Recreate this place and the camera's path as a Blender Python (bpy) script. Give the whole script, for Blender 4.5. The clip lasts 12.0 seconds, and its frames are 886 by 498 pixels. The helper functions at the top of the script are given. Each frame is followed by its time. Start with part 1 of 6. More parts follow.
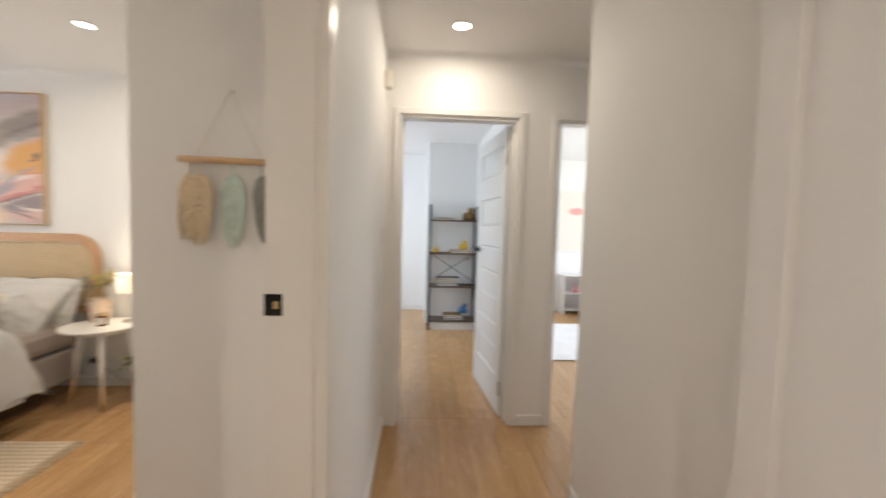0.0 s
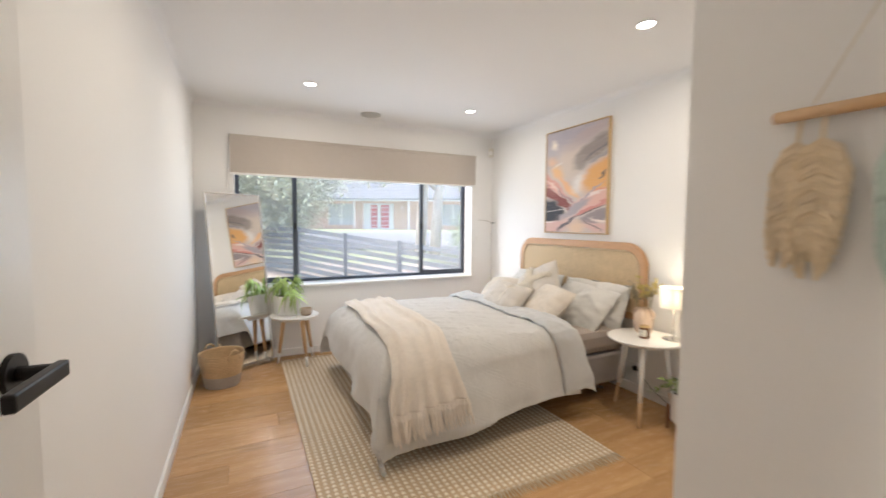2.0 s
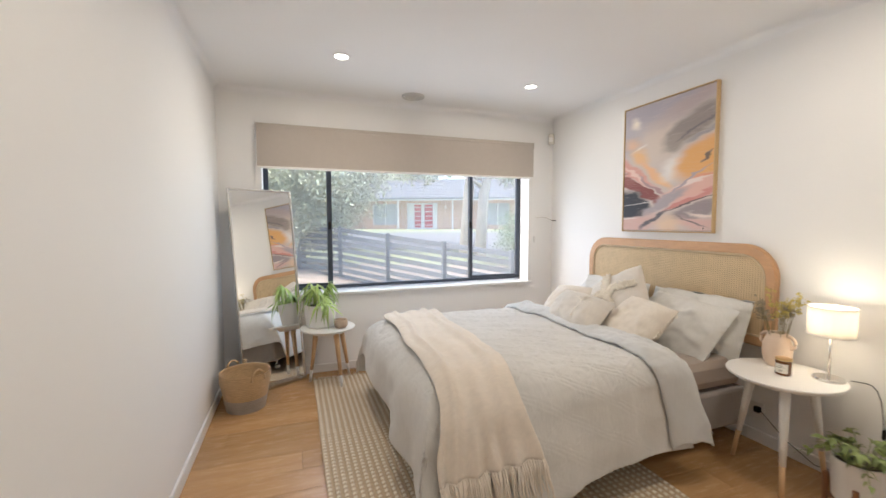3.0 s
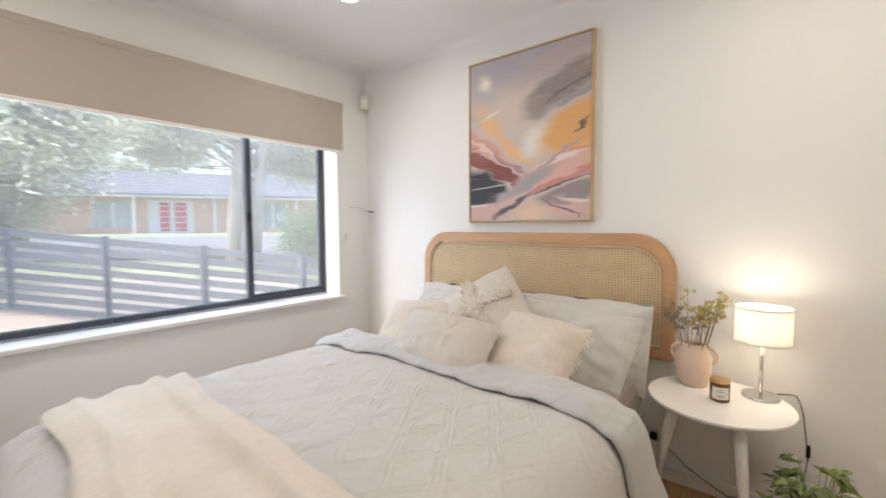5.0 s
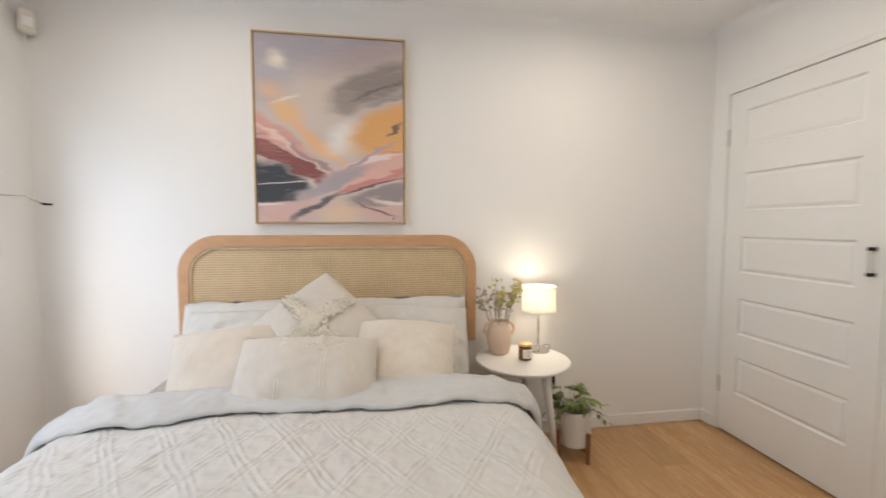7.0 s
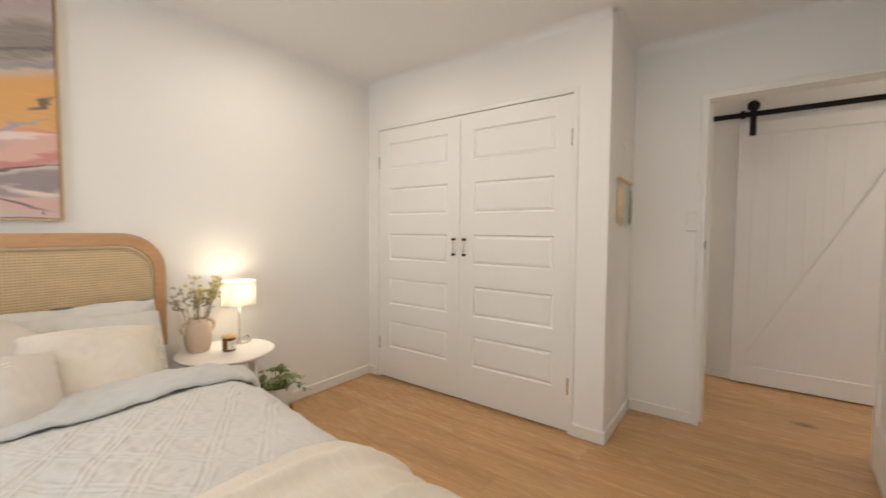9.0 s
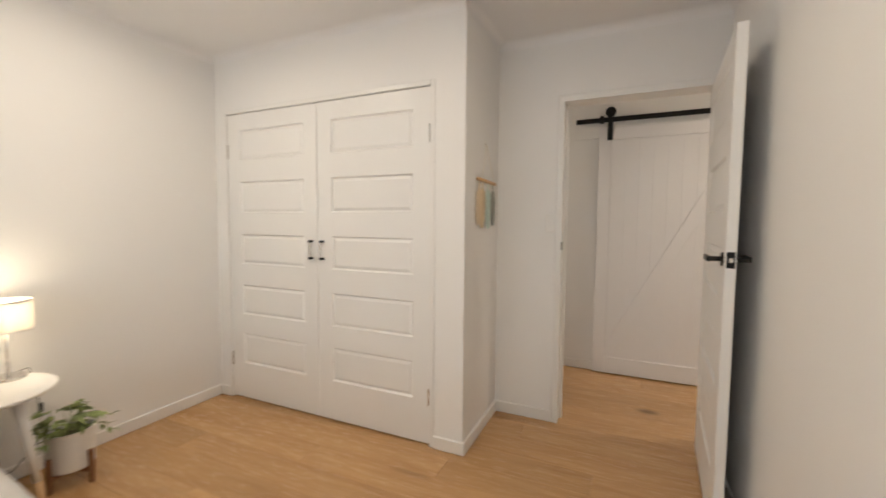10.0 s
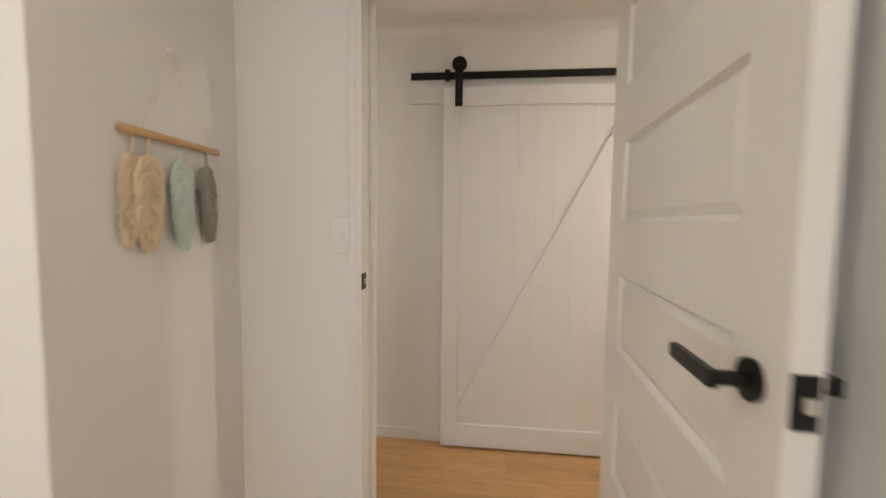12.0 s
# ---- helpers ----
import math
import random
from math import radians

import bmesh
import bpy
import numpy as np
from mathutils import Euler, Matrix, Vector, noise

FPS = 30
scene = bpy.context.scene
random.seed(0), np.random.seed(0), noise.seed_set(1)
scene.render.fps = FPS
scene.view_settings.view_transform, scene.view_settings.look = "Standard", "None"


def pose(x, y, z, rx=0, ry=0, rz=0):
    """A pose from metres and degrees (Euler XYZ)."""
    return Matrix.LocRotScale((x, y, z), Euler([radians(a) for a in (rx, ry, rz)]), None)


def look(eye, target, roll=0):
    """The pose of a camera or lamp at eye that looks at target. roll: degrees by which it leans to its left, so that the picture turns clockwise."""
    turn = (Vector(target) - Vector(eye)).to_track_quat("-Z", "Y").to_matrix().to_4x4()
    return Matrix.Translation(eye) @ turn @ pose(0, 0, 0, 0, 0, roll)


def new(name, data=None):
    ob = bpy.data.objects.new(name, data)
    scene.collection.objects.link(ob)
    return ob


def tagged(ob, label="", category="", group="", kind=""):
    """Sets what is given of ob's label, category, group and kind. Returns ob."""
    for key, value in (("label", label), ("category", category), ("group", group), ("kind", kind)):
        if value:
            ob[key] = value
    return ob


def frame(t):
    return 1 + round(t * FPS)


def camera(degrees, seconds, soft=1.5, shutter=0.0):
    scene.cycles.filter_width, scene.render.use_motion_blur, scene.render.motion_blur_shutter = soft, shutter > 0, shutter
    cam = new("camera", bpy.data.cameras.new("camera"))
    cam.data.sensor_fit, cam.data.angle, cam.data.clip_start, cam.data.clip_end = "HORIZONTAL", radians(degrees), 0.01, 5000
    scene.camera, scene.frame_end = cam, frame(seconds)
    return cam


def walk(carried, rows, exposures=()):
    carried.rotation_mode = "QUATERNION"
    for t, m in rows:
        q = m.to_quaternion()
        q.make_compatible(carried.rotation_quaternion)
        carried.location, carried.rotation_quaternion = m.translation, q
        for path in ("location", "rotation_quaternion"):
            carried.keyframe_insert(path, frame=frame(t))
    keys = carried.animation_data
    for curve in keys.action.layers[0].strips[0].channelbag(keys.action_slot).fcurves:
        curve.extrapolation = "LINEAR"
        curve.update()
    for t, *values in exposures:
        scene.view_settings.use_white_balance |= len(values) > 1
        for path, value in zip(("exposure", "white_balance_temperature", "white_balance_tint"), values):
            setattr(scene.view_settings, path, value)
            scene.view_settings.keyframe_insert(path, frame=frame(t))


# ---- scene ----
cam = camera(95.1, 12.0, soft=1.5, shutter=0.5)
PATH = [
    (0, (-0.283, 0.766, 1.354), (-0.163, 2.759, 1.239), 1.5),
    (0.5, (-0.32, 0.885, 1.349), (-0.852, 2.809, 1.226), 1.2),
    (1, (-0.364, 1.025, 1.36), (-1.5, 2.665, 1.224), 0.7),
    (1.5, (-0.485, 1.155, 1.354), (-2.03, 2.42, 1.229), 0.6),
    (2, (-0.668, 1.291, 1.359), (-2.458, 2.172, 1.234), 0.4),
    (2.5, (-0.906, 1.388, 1.344), (-2.775, 2.09, 1.219), 0.1),
    (2.7, (-1.042, 1.423, 1.348), (-2.921, 2.097, 1.22), -0),
    (4.3, (-2.064, 1.702, 1.285), (-3.707, 2.835, 1.173), -0.4),
    (4.5, (-2.171, 1.762, 1.257), (-3.716, 3.027, 1.153), -0.02),
    (5, (-2.421, 1.916, 1.258), (-3.684, 3.462, 1.143), -0.28),
    (5.5, (-2.665, 1.974, 1.261), (-3.619, 3.727, 1.146), -0.33),
    (6, (-2.887, 1.923, 1.258), (-3.46, 3.835, 1.142), -0.47),
    (6.5, (-3.128, 1.857, 1.268), (-3.257, 3.848, 1.155), -0.38),
    (6.7, (-3.196, 1.842, 1.276), (-3.161, 3.836, 1.157), -0.2),
    (8.3, (-3.703, 1.615, 1.249), (-2.355, 3.089, 1.152), 0.4),
    (8.5, (-3.696, 1.616, 1.249), (-2.254, 2.998, 1.148), 0.4),
    (9, (-3.637, 1.542, 1.242), (-2.036, 2.736, 1.146), 0.3),
    (9.5, (-3.516, 1.484, 1.268), (-1.793, 2.493, 1.155), 0.5),
    (10, (-3.281, 1.37, 1.297), (-1.463, 2.193, 1.168), 0.4),
    (10.5, (-3.001, 1.309, 1.301), (-1.107, 1.936, 1.168), 0.6),
    (11, (-2.642, 1.315, 1.325), (-0.687, 1.715, 1.188), 0.5),
    (11.5, (-2.272, 1.28, 1.346), (-0.295, 1.548, 1.203), 0.4),
    (12, (-1.893, 1.348, 1.353), (0.09, 1.565, 1.214), 0.7),
]
walk(cam, [(t, look(eye, target, roll)) for t, eye, target, roll in PATH], [(0.0, 2.28, 6280, 9), (1.0, 2.25, 6200, 9), (1.8, 2.28, 6100, 9), (2.7, 2.15, 6050, 9), (4.5, 2.08, 6050, 9), (6.5, 2.0, 6050, 9), (8.5, 2.06, 6300, 9), (9.5, 2.12, 6420, 9), (12.0, 2.25, 6430, 9)])

# ---- world and large lights ----
world = bpy.data.worlds.new("sky")
scene.world = world
world.use_nodes = True
wn = world.node_tree
sky = wn.nodes.new("ShaderNodeTexSky")
sky.sky_type = "NISHITA"
sky.sun_disc = False
sky.sun_elevation, sky.sun_rotation = radians(48), radians(200)
sky.dust_density, sky.air_density, sky.ozone_density = 3.5, 1.0, 1.0
wn.nodes["Background"].inputs["Strength"].default_value = 0.15
wn.links.new(sky.outputs["Color"], wn.nodes["Background"].inputs["Color"])

sun_data = bpy.data.lights.new("sun", "SUN")
sun_data.energy, sun_data.angle, sun_data.color = 2.0, radians(16), (1.0, 0.96, 0.9)
sun = new("sun", sun_data)
sun.matrix_world = look((0, 0, 30), (-8, -14, 0))


def area_lamp(name, eye, target, w, h, power, color, shape="RECTANGLE", spread=180):
    data = bpy.data.lights.new(name, "AREA")
    data.shape, data.size, data.size_y = shape, w, h
    data.energy, data.color, data.spread = power, color, radians(spread)
    ob = new(name, data)
    ob.matrix_world = look(eye, target)
    return ob


area_lamp("window_daylight", (-5.19, 2.51, 1.42), (0, 2.51, 1.42), 2.5, 1.3, 3.9, (0.76, 0.88, 1.0), spread=170)
area_lamp("study_daylight", (-2.33, 5.75, 1.5), (0, 5.75, 1.4), 1.5, 1.2, 9, (0.78, 0.88, 1.0))
area_lamp("nursery_daylight", (3.53, 5.5, 1.5), (0, 5.5, 1.2), 1.8, 1.3, 11, (0.92, 0.96, 1.0))
WARM = (1.0, 0.855, 0.68)
# (-2.2, 1.79) is guessed by symmetry; (-0.02, -0.4) is an added, unseen hall fill
DOWNLIGHTS = [(-4.104, 1.792, 1.9), (-4.197, 3.317, 1.3), (-2.246, 3.306, 2.0), (-2.2, 1.79, 1.45), (-0.07, 3.07, 1.15), (-0.02, -0.4, 4.1)]
CEIL = 2.465
for lx, ly, power in DOWNLIGHTS:
    area_lamp("downlight_beam", (lx, ly, CEIL - 0.012), (lx, ly, 0), 0.08, 0.08, power, WARM, "DISK", 180)

# ---- materials ----


def nodes_of(name):
    m = bpy.data.materials.new(name)
    m.use_nodes = True
    return m, m.node_tree.nodes, m.node_tree.links, m.node_tree.nodes["Principled BSDF"]


def mat(name, base, rough=0.6, metal=0.0, var=0.08, scale=3.0, fine=60.0, bump=0.08, depth=0.004, spec=0.5, coat=0.0, stretch=(1, 1, 1), random_by=0.0):
    """A surface with variation at two scales: broad stains and fine grain, with relief."""
    m, n, l, b = nodes_of(name)
    co = n.new("ShaderNodeTexCoord")
    mp = n.new("ShaderNodeMapping")
    mp.inputs["Scale"].default_value = stretch
    l.new(co.outputs["Object"], mp.inputs["Vector"])
    big = n.new("ShaderNodeTexNoise")
    big.inputs["Scale"].default_value, big.inputs["Detail"].default_value = scale, 4
    small = n.new("ShaderNodeTexNoise")
    small.inputs["Scale"].default_value, small.inputs["Detail"].default_value = fine, 6
    for t in (big, small):
        l.new(mp.outputs["Vector"], t.inputs["Vector"])
    add = n.new("ShaderNodeMath")
    add.operation = "ADD"
    l.new(big.outputs["Fac"], add.inputs[0])
    l.new(small.outputs["Fac"], add.inputs[1])
    ramp = n.new("ShaderNodeMapRange")
    ramp.inputs["From Min"].default_value, ramp.inputs["From Max"].default_value = 0.6, 1.4
    ramp.inputs["To Min"].default_value, ramp.inputs["To Max"].default_value = 1 - var, 1 + var
    l.new(add.outputs[0], ramp.inputs["Value"])
    value = ramp.outputs["Result"]
    if random_by:
        info = n.new("ShaderNodeObjectInfo")
        r2 = n.new("ShaderNodeMapRange")
        r2.inputs["To Min"].default_value, r2.inputs["To Max"].default_value = 1 - random_by, 1 + random_by
        l.new(info.outputs["Random"], r2.inputs["Value"])
        mul = n.new("ShaderNodeMath")
        mul.operation = "MULTIPLY"
        l.new(value, mul.inputs[0])
        l.new(r2.outputs["Result"], mul.inputs[1])
        value = mul.outputs[0]
    hsv = n.new("ShaderNodeHueSaturation")
    hsv.inputs["Color"].default_value = (*base, 1)
    l.new(value, hsv.inputs["Value"])
    l.new(hsv.outputs["Color"], b.inputs["Base Color"])
    rr = n.new("ShaderNodeMapRange")
    rr.inputs["To Min"].default_value, rr.inputs["To Max"].default_value = max(0.02, rough - 0.07), min(1, rough + 0.07)
    l.new(big.outputs["Fac"], rr.inputs["Value"])
    l.new(rr.outputs["Result"], b.inputs["Roughness"])
    b.inputs["Metallic"].default_value = metal
    b.inputs["Specular IOR Level"].default_value = spec
    b.inputs["Coat Weight"].default_value = coat
    if bump:
        bp = n.new("ShaderNodeBump")
        bp.inputs["Strength"].default_value, bp.inputs["Distance"].default_value = bump, depth
        l.new(small.outputs["Fac"], bp.inputs["Height"])
        l.new(bp.outputs["Normal"], b.inputs["Normal"])
    return m


def emitter(name, color, strength):
    m, n, l, b = nodes_of(name)
    b.inputs["Base Color"].default_value = (*color, 1)
    b.inputs["Emission Color"].default_value = (*color, 1)
    b.inputs["Emission Strength"].default_value = strength
    return m


def fabric(name, base, weave=380.0, var=0.08, rough=0.92, bump=0.3, slub=(1, 6, 1)):
    m, n, l, b = nodes_of(name)
    co = n.new("ShaderNodeTexCoord")
    mp = n.new("ShaderNodeMapping")
    mp.inputs["Scale"].default_value = slub
    l.new(co.outputs["Object"], mp.inputs["Vector"])
    t1 = n.new("ShaderNodeTexNoise")
    t1.inputs["Scale"].default_value, t1.inputs["Detail"].default_value = 26, 5
    l.new(mp.outputs["Vector"], t1.inputs["Vector"])
    t2 = n.new("ShaderNodeTexNoise")
    t2.inputs["Scale"].default_value = weave
    l.new(co.outputs["Object"], t2.inputs["Vector"])
    t3 = n.new("ShaderNodeTexNoise")
    t3.inputs["Scale"].default_value, t3.inputs["Detail"].default_value = 4, 3
    l.new(co.outputs["Object"], t3.inputs["Vector"])
    a1 = n.new("ShaderNodeMath")
    a1.operation = "ADD"
    l.new(t1.outputs["Fac"], a1.inputs[0])
    l.new(t3.outputs["Fac"], a1.inputs[1])
    r = n.new("ShaderNodeMapRange")
    r.inputs["From Min"].default_value, r.inputs["From Max"].default_value = 0.6, 1.4
    r.inputs["To Min"].default_value, r.inputs["To Max"].default_value = 1 - var, 1 + var
    l.new(a1.outputs[0], r.inputs["Value"])
    h = n.new("ShaderNodeHueSaturation")
    h.inputs["Color"].default_value = (*base, 1)
    l.new(r.outputs["Result"], h.inputs["Value"])
    l.new(h.outputs["Color"], b.inputs["Base Color"])
    b.inputs["Roughness"].default_value = rough
    b.inputs["Sheen Weight"].default_value = 0.25
    b.inputs["Specular IOR Level"].default_value = 0.2
    a2 = n.new("ShaderNodeMath")
    a2.operation = "ADD"
    l.new(t1.outputs["Fac"], a2.inputs[0])
    l.new(t2.outputs["Fac"], a2.inputs[1])
    bp = n.new("ShaderNodeBump")
    bp.inputs["Strength"].default_value, bp.inputs["Distance"].default_value = bump, 0.003
    l.new(a2.outputs[0], bp.inputs["Height"])
    l.new(bp.outputs["Normal"], b.inputs["Normal"])
    return m


def plank_material(name):
    """Oak laminate: grain stretched along the plank, a tone of its own for each plank."""
    m, n, l, b = nodes_of(name)
    co = n.new("ShaderNodeTexCoord")
    info = n.new("ShaderNodeObjectInfo")
    off = n.new("ShaderNodeVectorMath")
    off.operation = "MULTIPLY_ADD"
    comb = n.new("ShaderNodeCombineXYZ")
    for k in ("X", "Y", "Z"):
        l.new(info.outputs["Random"], comb.inputs[k])
    off.inputs[1].default_value = (37, 53, 11)
    l.new(comb.outputs[0], off.inputs[0])
    l.new(co.outputs["Object"], off.inputs[2])
    mp = n.new("ShaderNodeMapping")
    mp.inputs["Scale"].default_value = (7, 0.6, 1)
    l.new(off.outputs[0], mp.inputs["Vector"])
    g = n.new("ShaderNodeTexNoise")
    g.inputs["Scale"].default_value, g.inputs["Detail"].default_value, g.inputs["Distortion"].default_value = 2.2, 7, 0.8
    l.new(mp.outputs["Vector"], g.inputs["Vector"])
    mp2 = n.new("ShaderNodeMapping")
    mp2.inputs["Scale"].default_value = (90, 3, 1)
    l.new(off.outputs[0], mp2.inputs["Vector"])
    f = n.new("ShaderNodeTexNoise")
    f.inputs["Scale"].default_value, f.inputs["Detail"].default_value = 3, 4
    l.new(mp2.outputs["Vector"], f.inputs["Vector"])
    mp3 = n.new("ShaderNodeMapping")
    mp3.inputs["Scale"].default_value = (4.5, 1.1, 1)
    l.new(off.outputs[0], mp3.inputs["Vector"])
    knot = n.new("ShaderNodeTexNoise")
    knot.inputs["Scale"].default_value, knot.inputs["Detail"].default_value = 1.3, 2
    l.new(mp3.outputs["Vector"], knot.inputs["Vector"])
    ramp = n.new("ShaderNodeValToRGB")
    ramp.color_ramp.elements[0].position, ramp.color_ramp.elements[0].color = 0.28, (0.45, 0.253, 0.108, 1)
    ramp.color_ramp.elements[1].position, ramp.color_ramp.elements[1].color = 0.74, (0.56, 0.342, 0.16, 1)
    l.new(g.outputs["Fac"], ramp.inputs["Fac"])
    k2 = n.new("ShaderNodeMapRange")
    k2.inputs["From Min"].default_value, k2.inputs["From Max"].default_value = 0.68, 0.84
    k2.inputs["To Min"].default_value, k2.inputs["To Max"].default_value = 1.0, 0.55
    l.new(knot.outputs["Fac"], k2.inputs["Value"])
    tone = n.new("ShaderNodeMapRange")
    tone.inputs["To Min"].default_value, tone.inputs["To Max"].default_value = 0.88, 1.1
    l.new(info.outputs["Random"], tone.inputs["Value"])
    mu = n.new("ShaderNodeMath")
    mu.operation = "MULTIPLY"
    l.new(k2.outputs["Result"], mu.inputs[0])
    l.new(tone.outputs["Result"], mu.inputs[1])
    # a dark knot in one hall board
    geo = n.new("ShaderNodeNewGeometry")
    kmap = n.new("ShaderNodeMapping")
    kmap.vector_type = "TEXTURE"
    kmap.inputs["Location"].default_value, kmap.inputs["Scale"].default_value = (-0.207, 1.197, 0), (0.06, 0.1, 1)
    l.new(geo.outputs["Position"], kmap.inputs["Vector"])
    kg = n.new("ShaderNodeTexGradient")
    kg.gradient_type = "SPHERICAL"
    l.new(kmap.outputs["Vector"], kg.inputs["Vector"])
    kn = n.new("ShaderNodeMapRange")
    kn.interpolation_type = "SMOOTHSTEP"
    kn.inputs["From Max"].default_value, kn.inputs["To Min"].default_value, kn.inputs["To Max"].default_value = 0.8, 1.0, 0.42
    l.new(kg.outputs["Fac"], kn.inputs["Value"])
    mu2 = n.new("ShaderNodeMath")
    mu2.operation = "MULTIPLY"
    l.new(mu.outputs[0], mu2.inputs[0])
    l.new(kn.outputs["Result"], mu2.inputs[1])
    h = n.new("ShaderNodeHueSaturation")
    l.new(ramp.outputs["Color"], h.inputs["Color"])
    l.new(mu2.outputs[0], h.inputs["Value"])
    l.new(h.outputs["Color"], b.inputs["Base Color"])
    r = n.new("ShaderNodeMapRange")
    r.inputs["To Min"].default_value, r.inputs["To Max"].default_value = 0.19, 0.33
    l.new(f.outputs["Fac"], r.inputs["Value"])
    l.new(r.outputs["Result"], b.inputs["Roughness"])
    bp = n.new("ShaderNodeBump")
    bp.inputs["Strength"].default_value, bp.inputs["Distance"].default_value = 0.08, 0.001
    l.new(f.outputs["Fac"], bp.inputs["Height"])
    l.new(bp.outputs["Normal"], b.inputs["Normal"])
    return m


def rug_material(name):
    m, n, l, b = nodes_of(name)
    co = n.new("ShaderNodeTexCoord")
    sep = n.new("ShaderNodeSeparateXYZ")
    l.new(co.outputs["Object"], sep.inputs[0])

    def stripes(axis, pitch, lo, hi):
        mul = n.new("ShaderNodeMath")
        mul.operation = "MULTIPLY"
        mul.inputs[1].default_value = 2 * math.pi / pitch
        l.new(sep.outputs[axis], mul.inputs[0])
        s = n.new("ShaderNodeMath")
        s.operation = "SINE"
        l.new(mul.outputs[0], s.inputs[0])
        r = n.new("ShaderNodeMapRange")
        r.inputs["From Min"].default_value, r.inputs["From Max"].default_value = lo, hi
        l.new(s.outputs[0], r.inputs["Value"])
        return r.outputs["Result"]
    row = stripes("Y", 0.038, -0.4, 0.4)
    dash = stripes("X", 0.034, -0.75, 0.15)
    noi = n.new("ShaderNodeTexNoise")
    noi.inputs["Scale"].default_value, noi.inputs["Detail"].default_value = 90, 4
    l.new(co.outputs["Object"], noi.inputs["Vector"])
    f = n.new("ShaderNodeMath")
    f.operation = "MULTIPLY"
    l.new(row, f.inputs[0])
    l.new(dash, f.inputs[1])
    mix = n.new("ShaderNodeMix")
    mix.data_type = "RGBA"
    mix.inputs["A"].default_value = (0.53, 0.40, 0.26, 1)
    mix.inputs["B"].default_value = (0.80, 0.73, 0.60, 1)
    l.new(f.outputs[0], mix.inputs["Factor"])
    r = n.new("ShaderNodeMapRange")
    r.inputs["To Min"].default_value, r.inputs["To Max"].default_value = 0.7, 1.3
    l.new(noi.outputs["Fac"], r.inputs["Value"])
    h = n.new("ShaderNodeHueSaturation")
    l.new(mix.outputs["Result"], h.inputs["Color"])
    l.new(r.outputs["Result"], h.inputs["Value"])
    l.new(h.outputs["Color"], b.inputs["Base Color"])
    b.inputs["Roughness"].default_value = 0.95
    bp = n.new("ShaderNodeBump")
    bp.inputs["Strength"].default_value, bp.inputs["Distance"].default_value = 0.6, 0.004
    l.new(noi.outputs["Fac"], bp.inputs["Height"])
    l.new(bp.outputs["Normal"], b.inputs["Normal"])
    return m


def cane_material(name):
    """Woven cane webbing: fine strands both ways with small holes darkening between them."""
    m, n, l, b = nodes_of(name)
    co = n.new("ShaderNodeTexCoord")
    sep = n.new("ShaderNodeSeparateXYZ")
    l.new(co.outputs["Object"], sep.inputs[0])
    outs = []
    for axis, pitch in (("X", 0.0155), ("Z", 0.0125)):
        mul = n.new("ShaderNodeMath")
        mul.operation = "MULTIPLY"
        mul.inputs[1].default_value = 2 * math.pi / pitch
        l.new(sep.outputs[axis], mul.inputs[0])
        s = n.new("ShaderNodeMath")
        s.operation = "SINE"
        l.new(mul.outputs[0], s.inputs[0])
        r = n.new("ShaderNodeMapRange")
        r.inputs["From Min"].default_value, r.inputs["From Max"].default_value = -0.9, 0.35
        l.new(s.outputs[0], r.inputs["Value"])
        outs.append(r.outputs["Result"])
    mx = n.new("ShaderNodeMath")
    mx.operation = "MAXIMUM"
    l.new(outs[0], mx.inputs[0])
    l.new(outs[1], mx.inputs[1])
    noi = n.new("ShaderNodeTexNoise")
    noi.inputs["Scale"].default_value, noi.inputs["Detail"].default_value = 14, 5
    l.new(co.outputs["Object"], noi.inputs["Vector"])
    mix = n.new("ShaderNodeMix")
    mix.data_type = "RGBA"
    mix.inputs["A"].default_value = (0.30, 0.20, 0.10, 1)
    mix.inputs["B"].default_value = (0.66, 0.50, 0.30, 1)
    l.new(mx.outputs[0], mix.inputs["Factor"])
    r = n.new("ShaderNodeMapRange")
    r.inputs["To Min"].default_value, r.inputs["To Max"].default_value = 0.82, 1.18
    l.new(noi.outputs["Fac"], r.inputs["Value"])
    h = n.new("ShaderNodeHueSaturation")
    l.new(mix.outputs["Result"], h.inputs["Color"])
    l.new(r.outputs["Result"], h.inputs["Value"])
    l.new(h.outputs["Color"], b.inputs["Base Color"])
    b.inputs["Roughness"].default_value = 0.6
    bp = n.new("ShaderNodeBump")
    bp.inputs["Strength"].default_value, bp.inputs["Distance"].default_value = 0.5, 0.002
    l.new(mx.outputs[0], bp.inputs["Height"])
    l.new(bp.outputs["Normal"], b.inputs["Normal"])
    return m


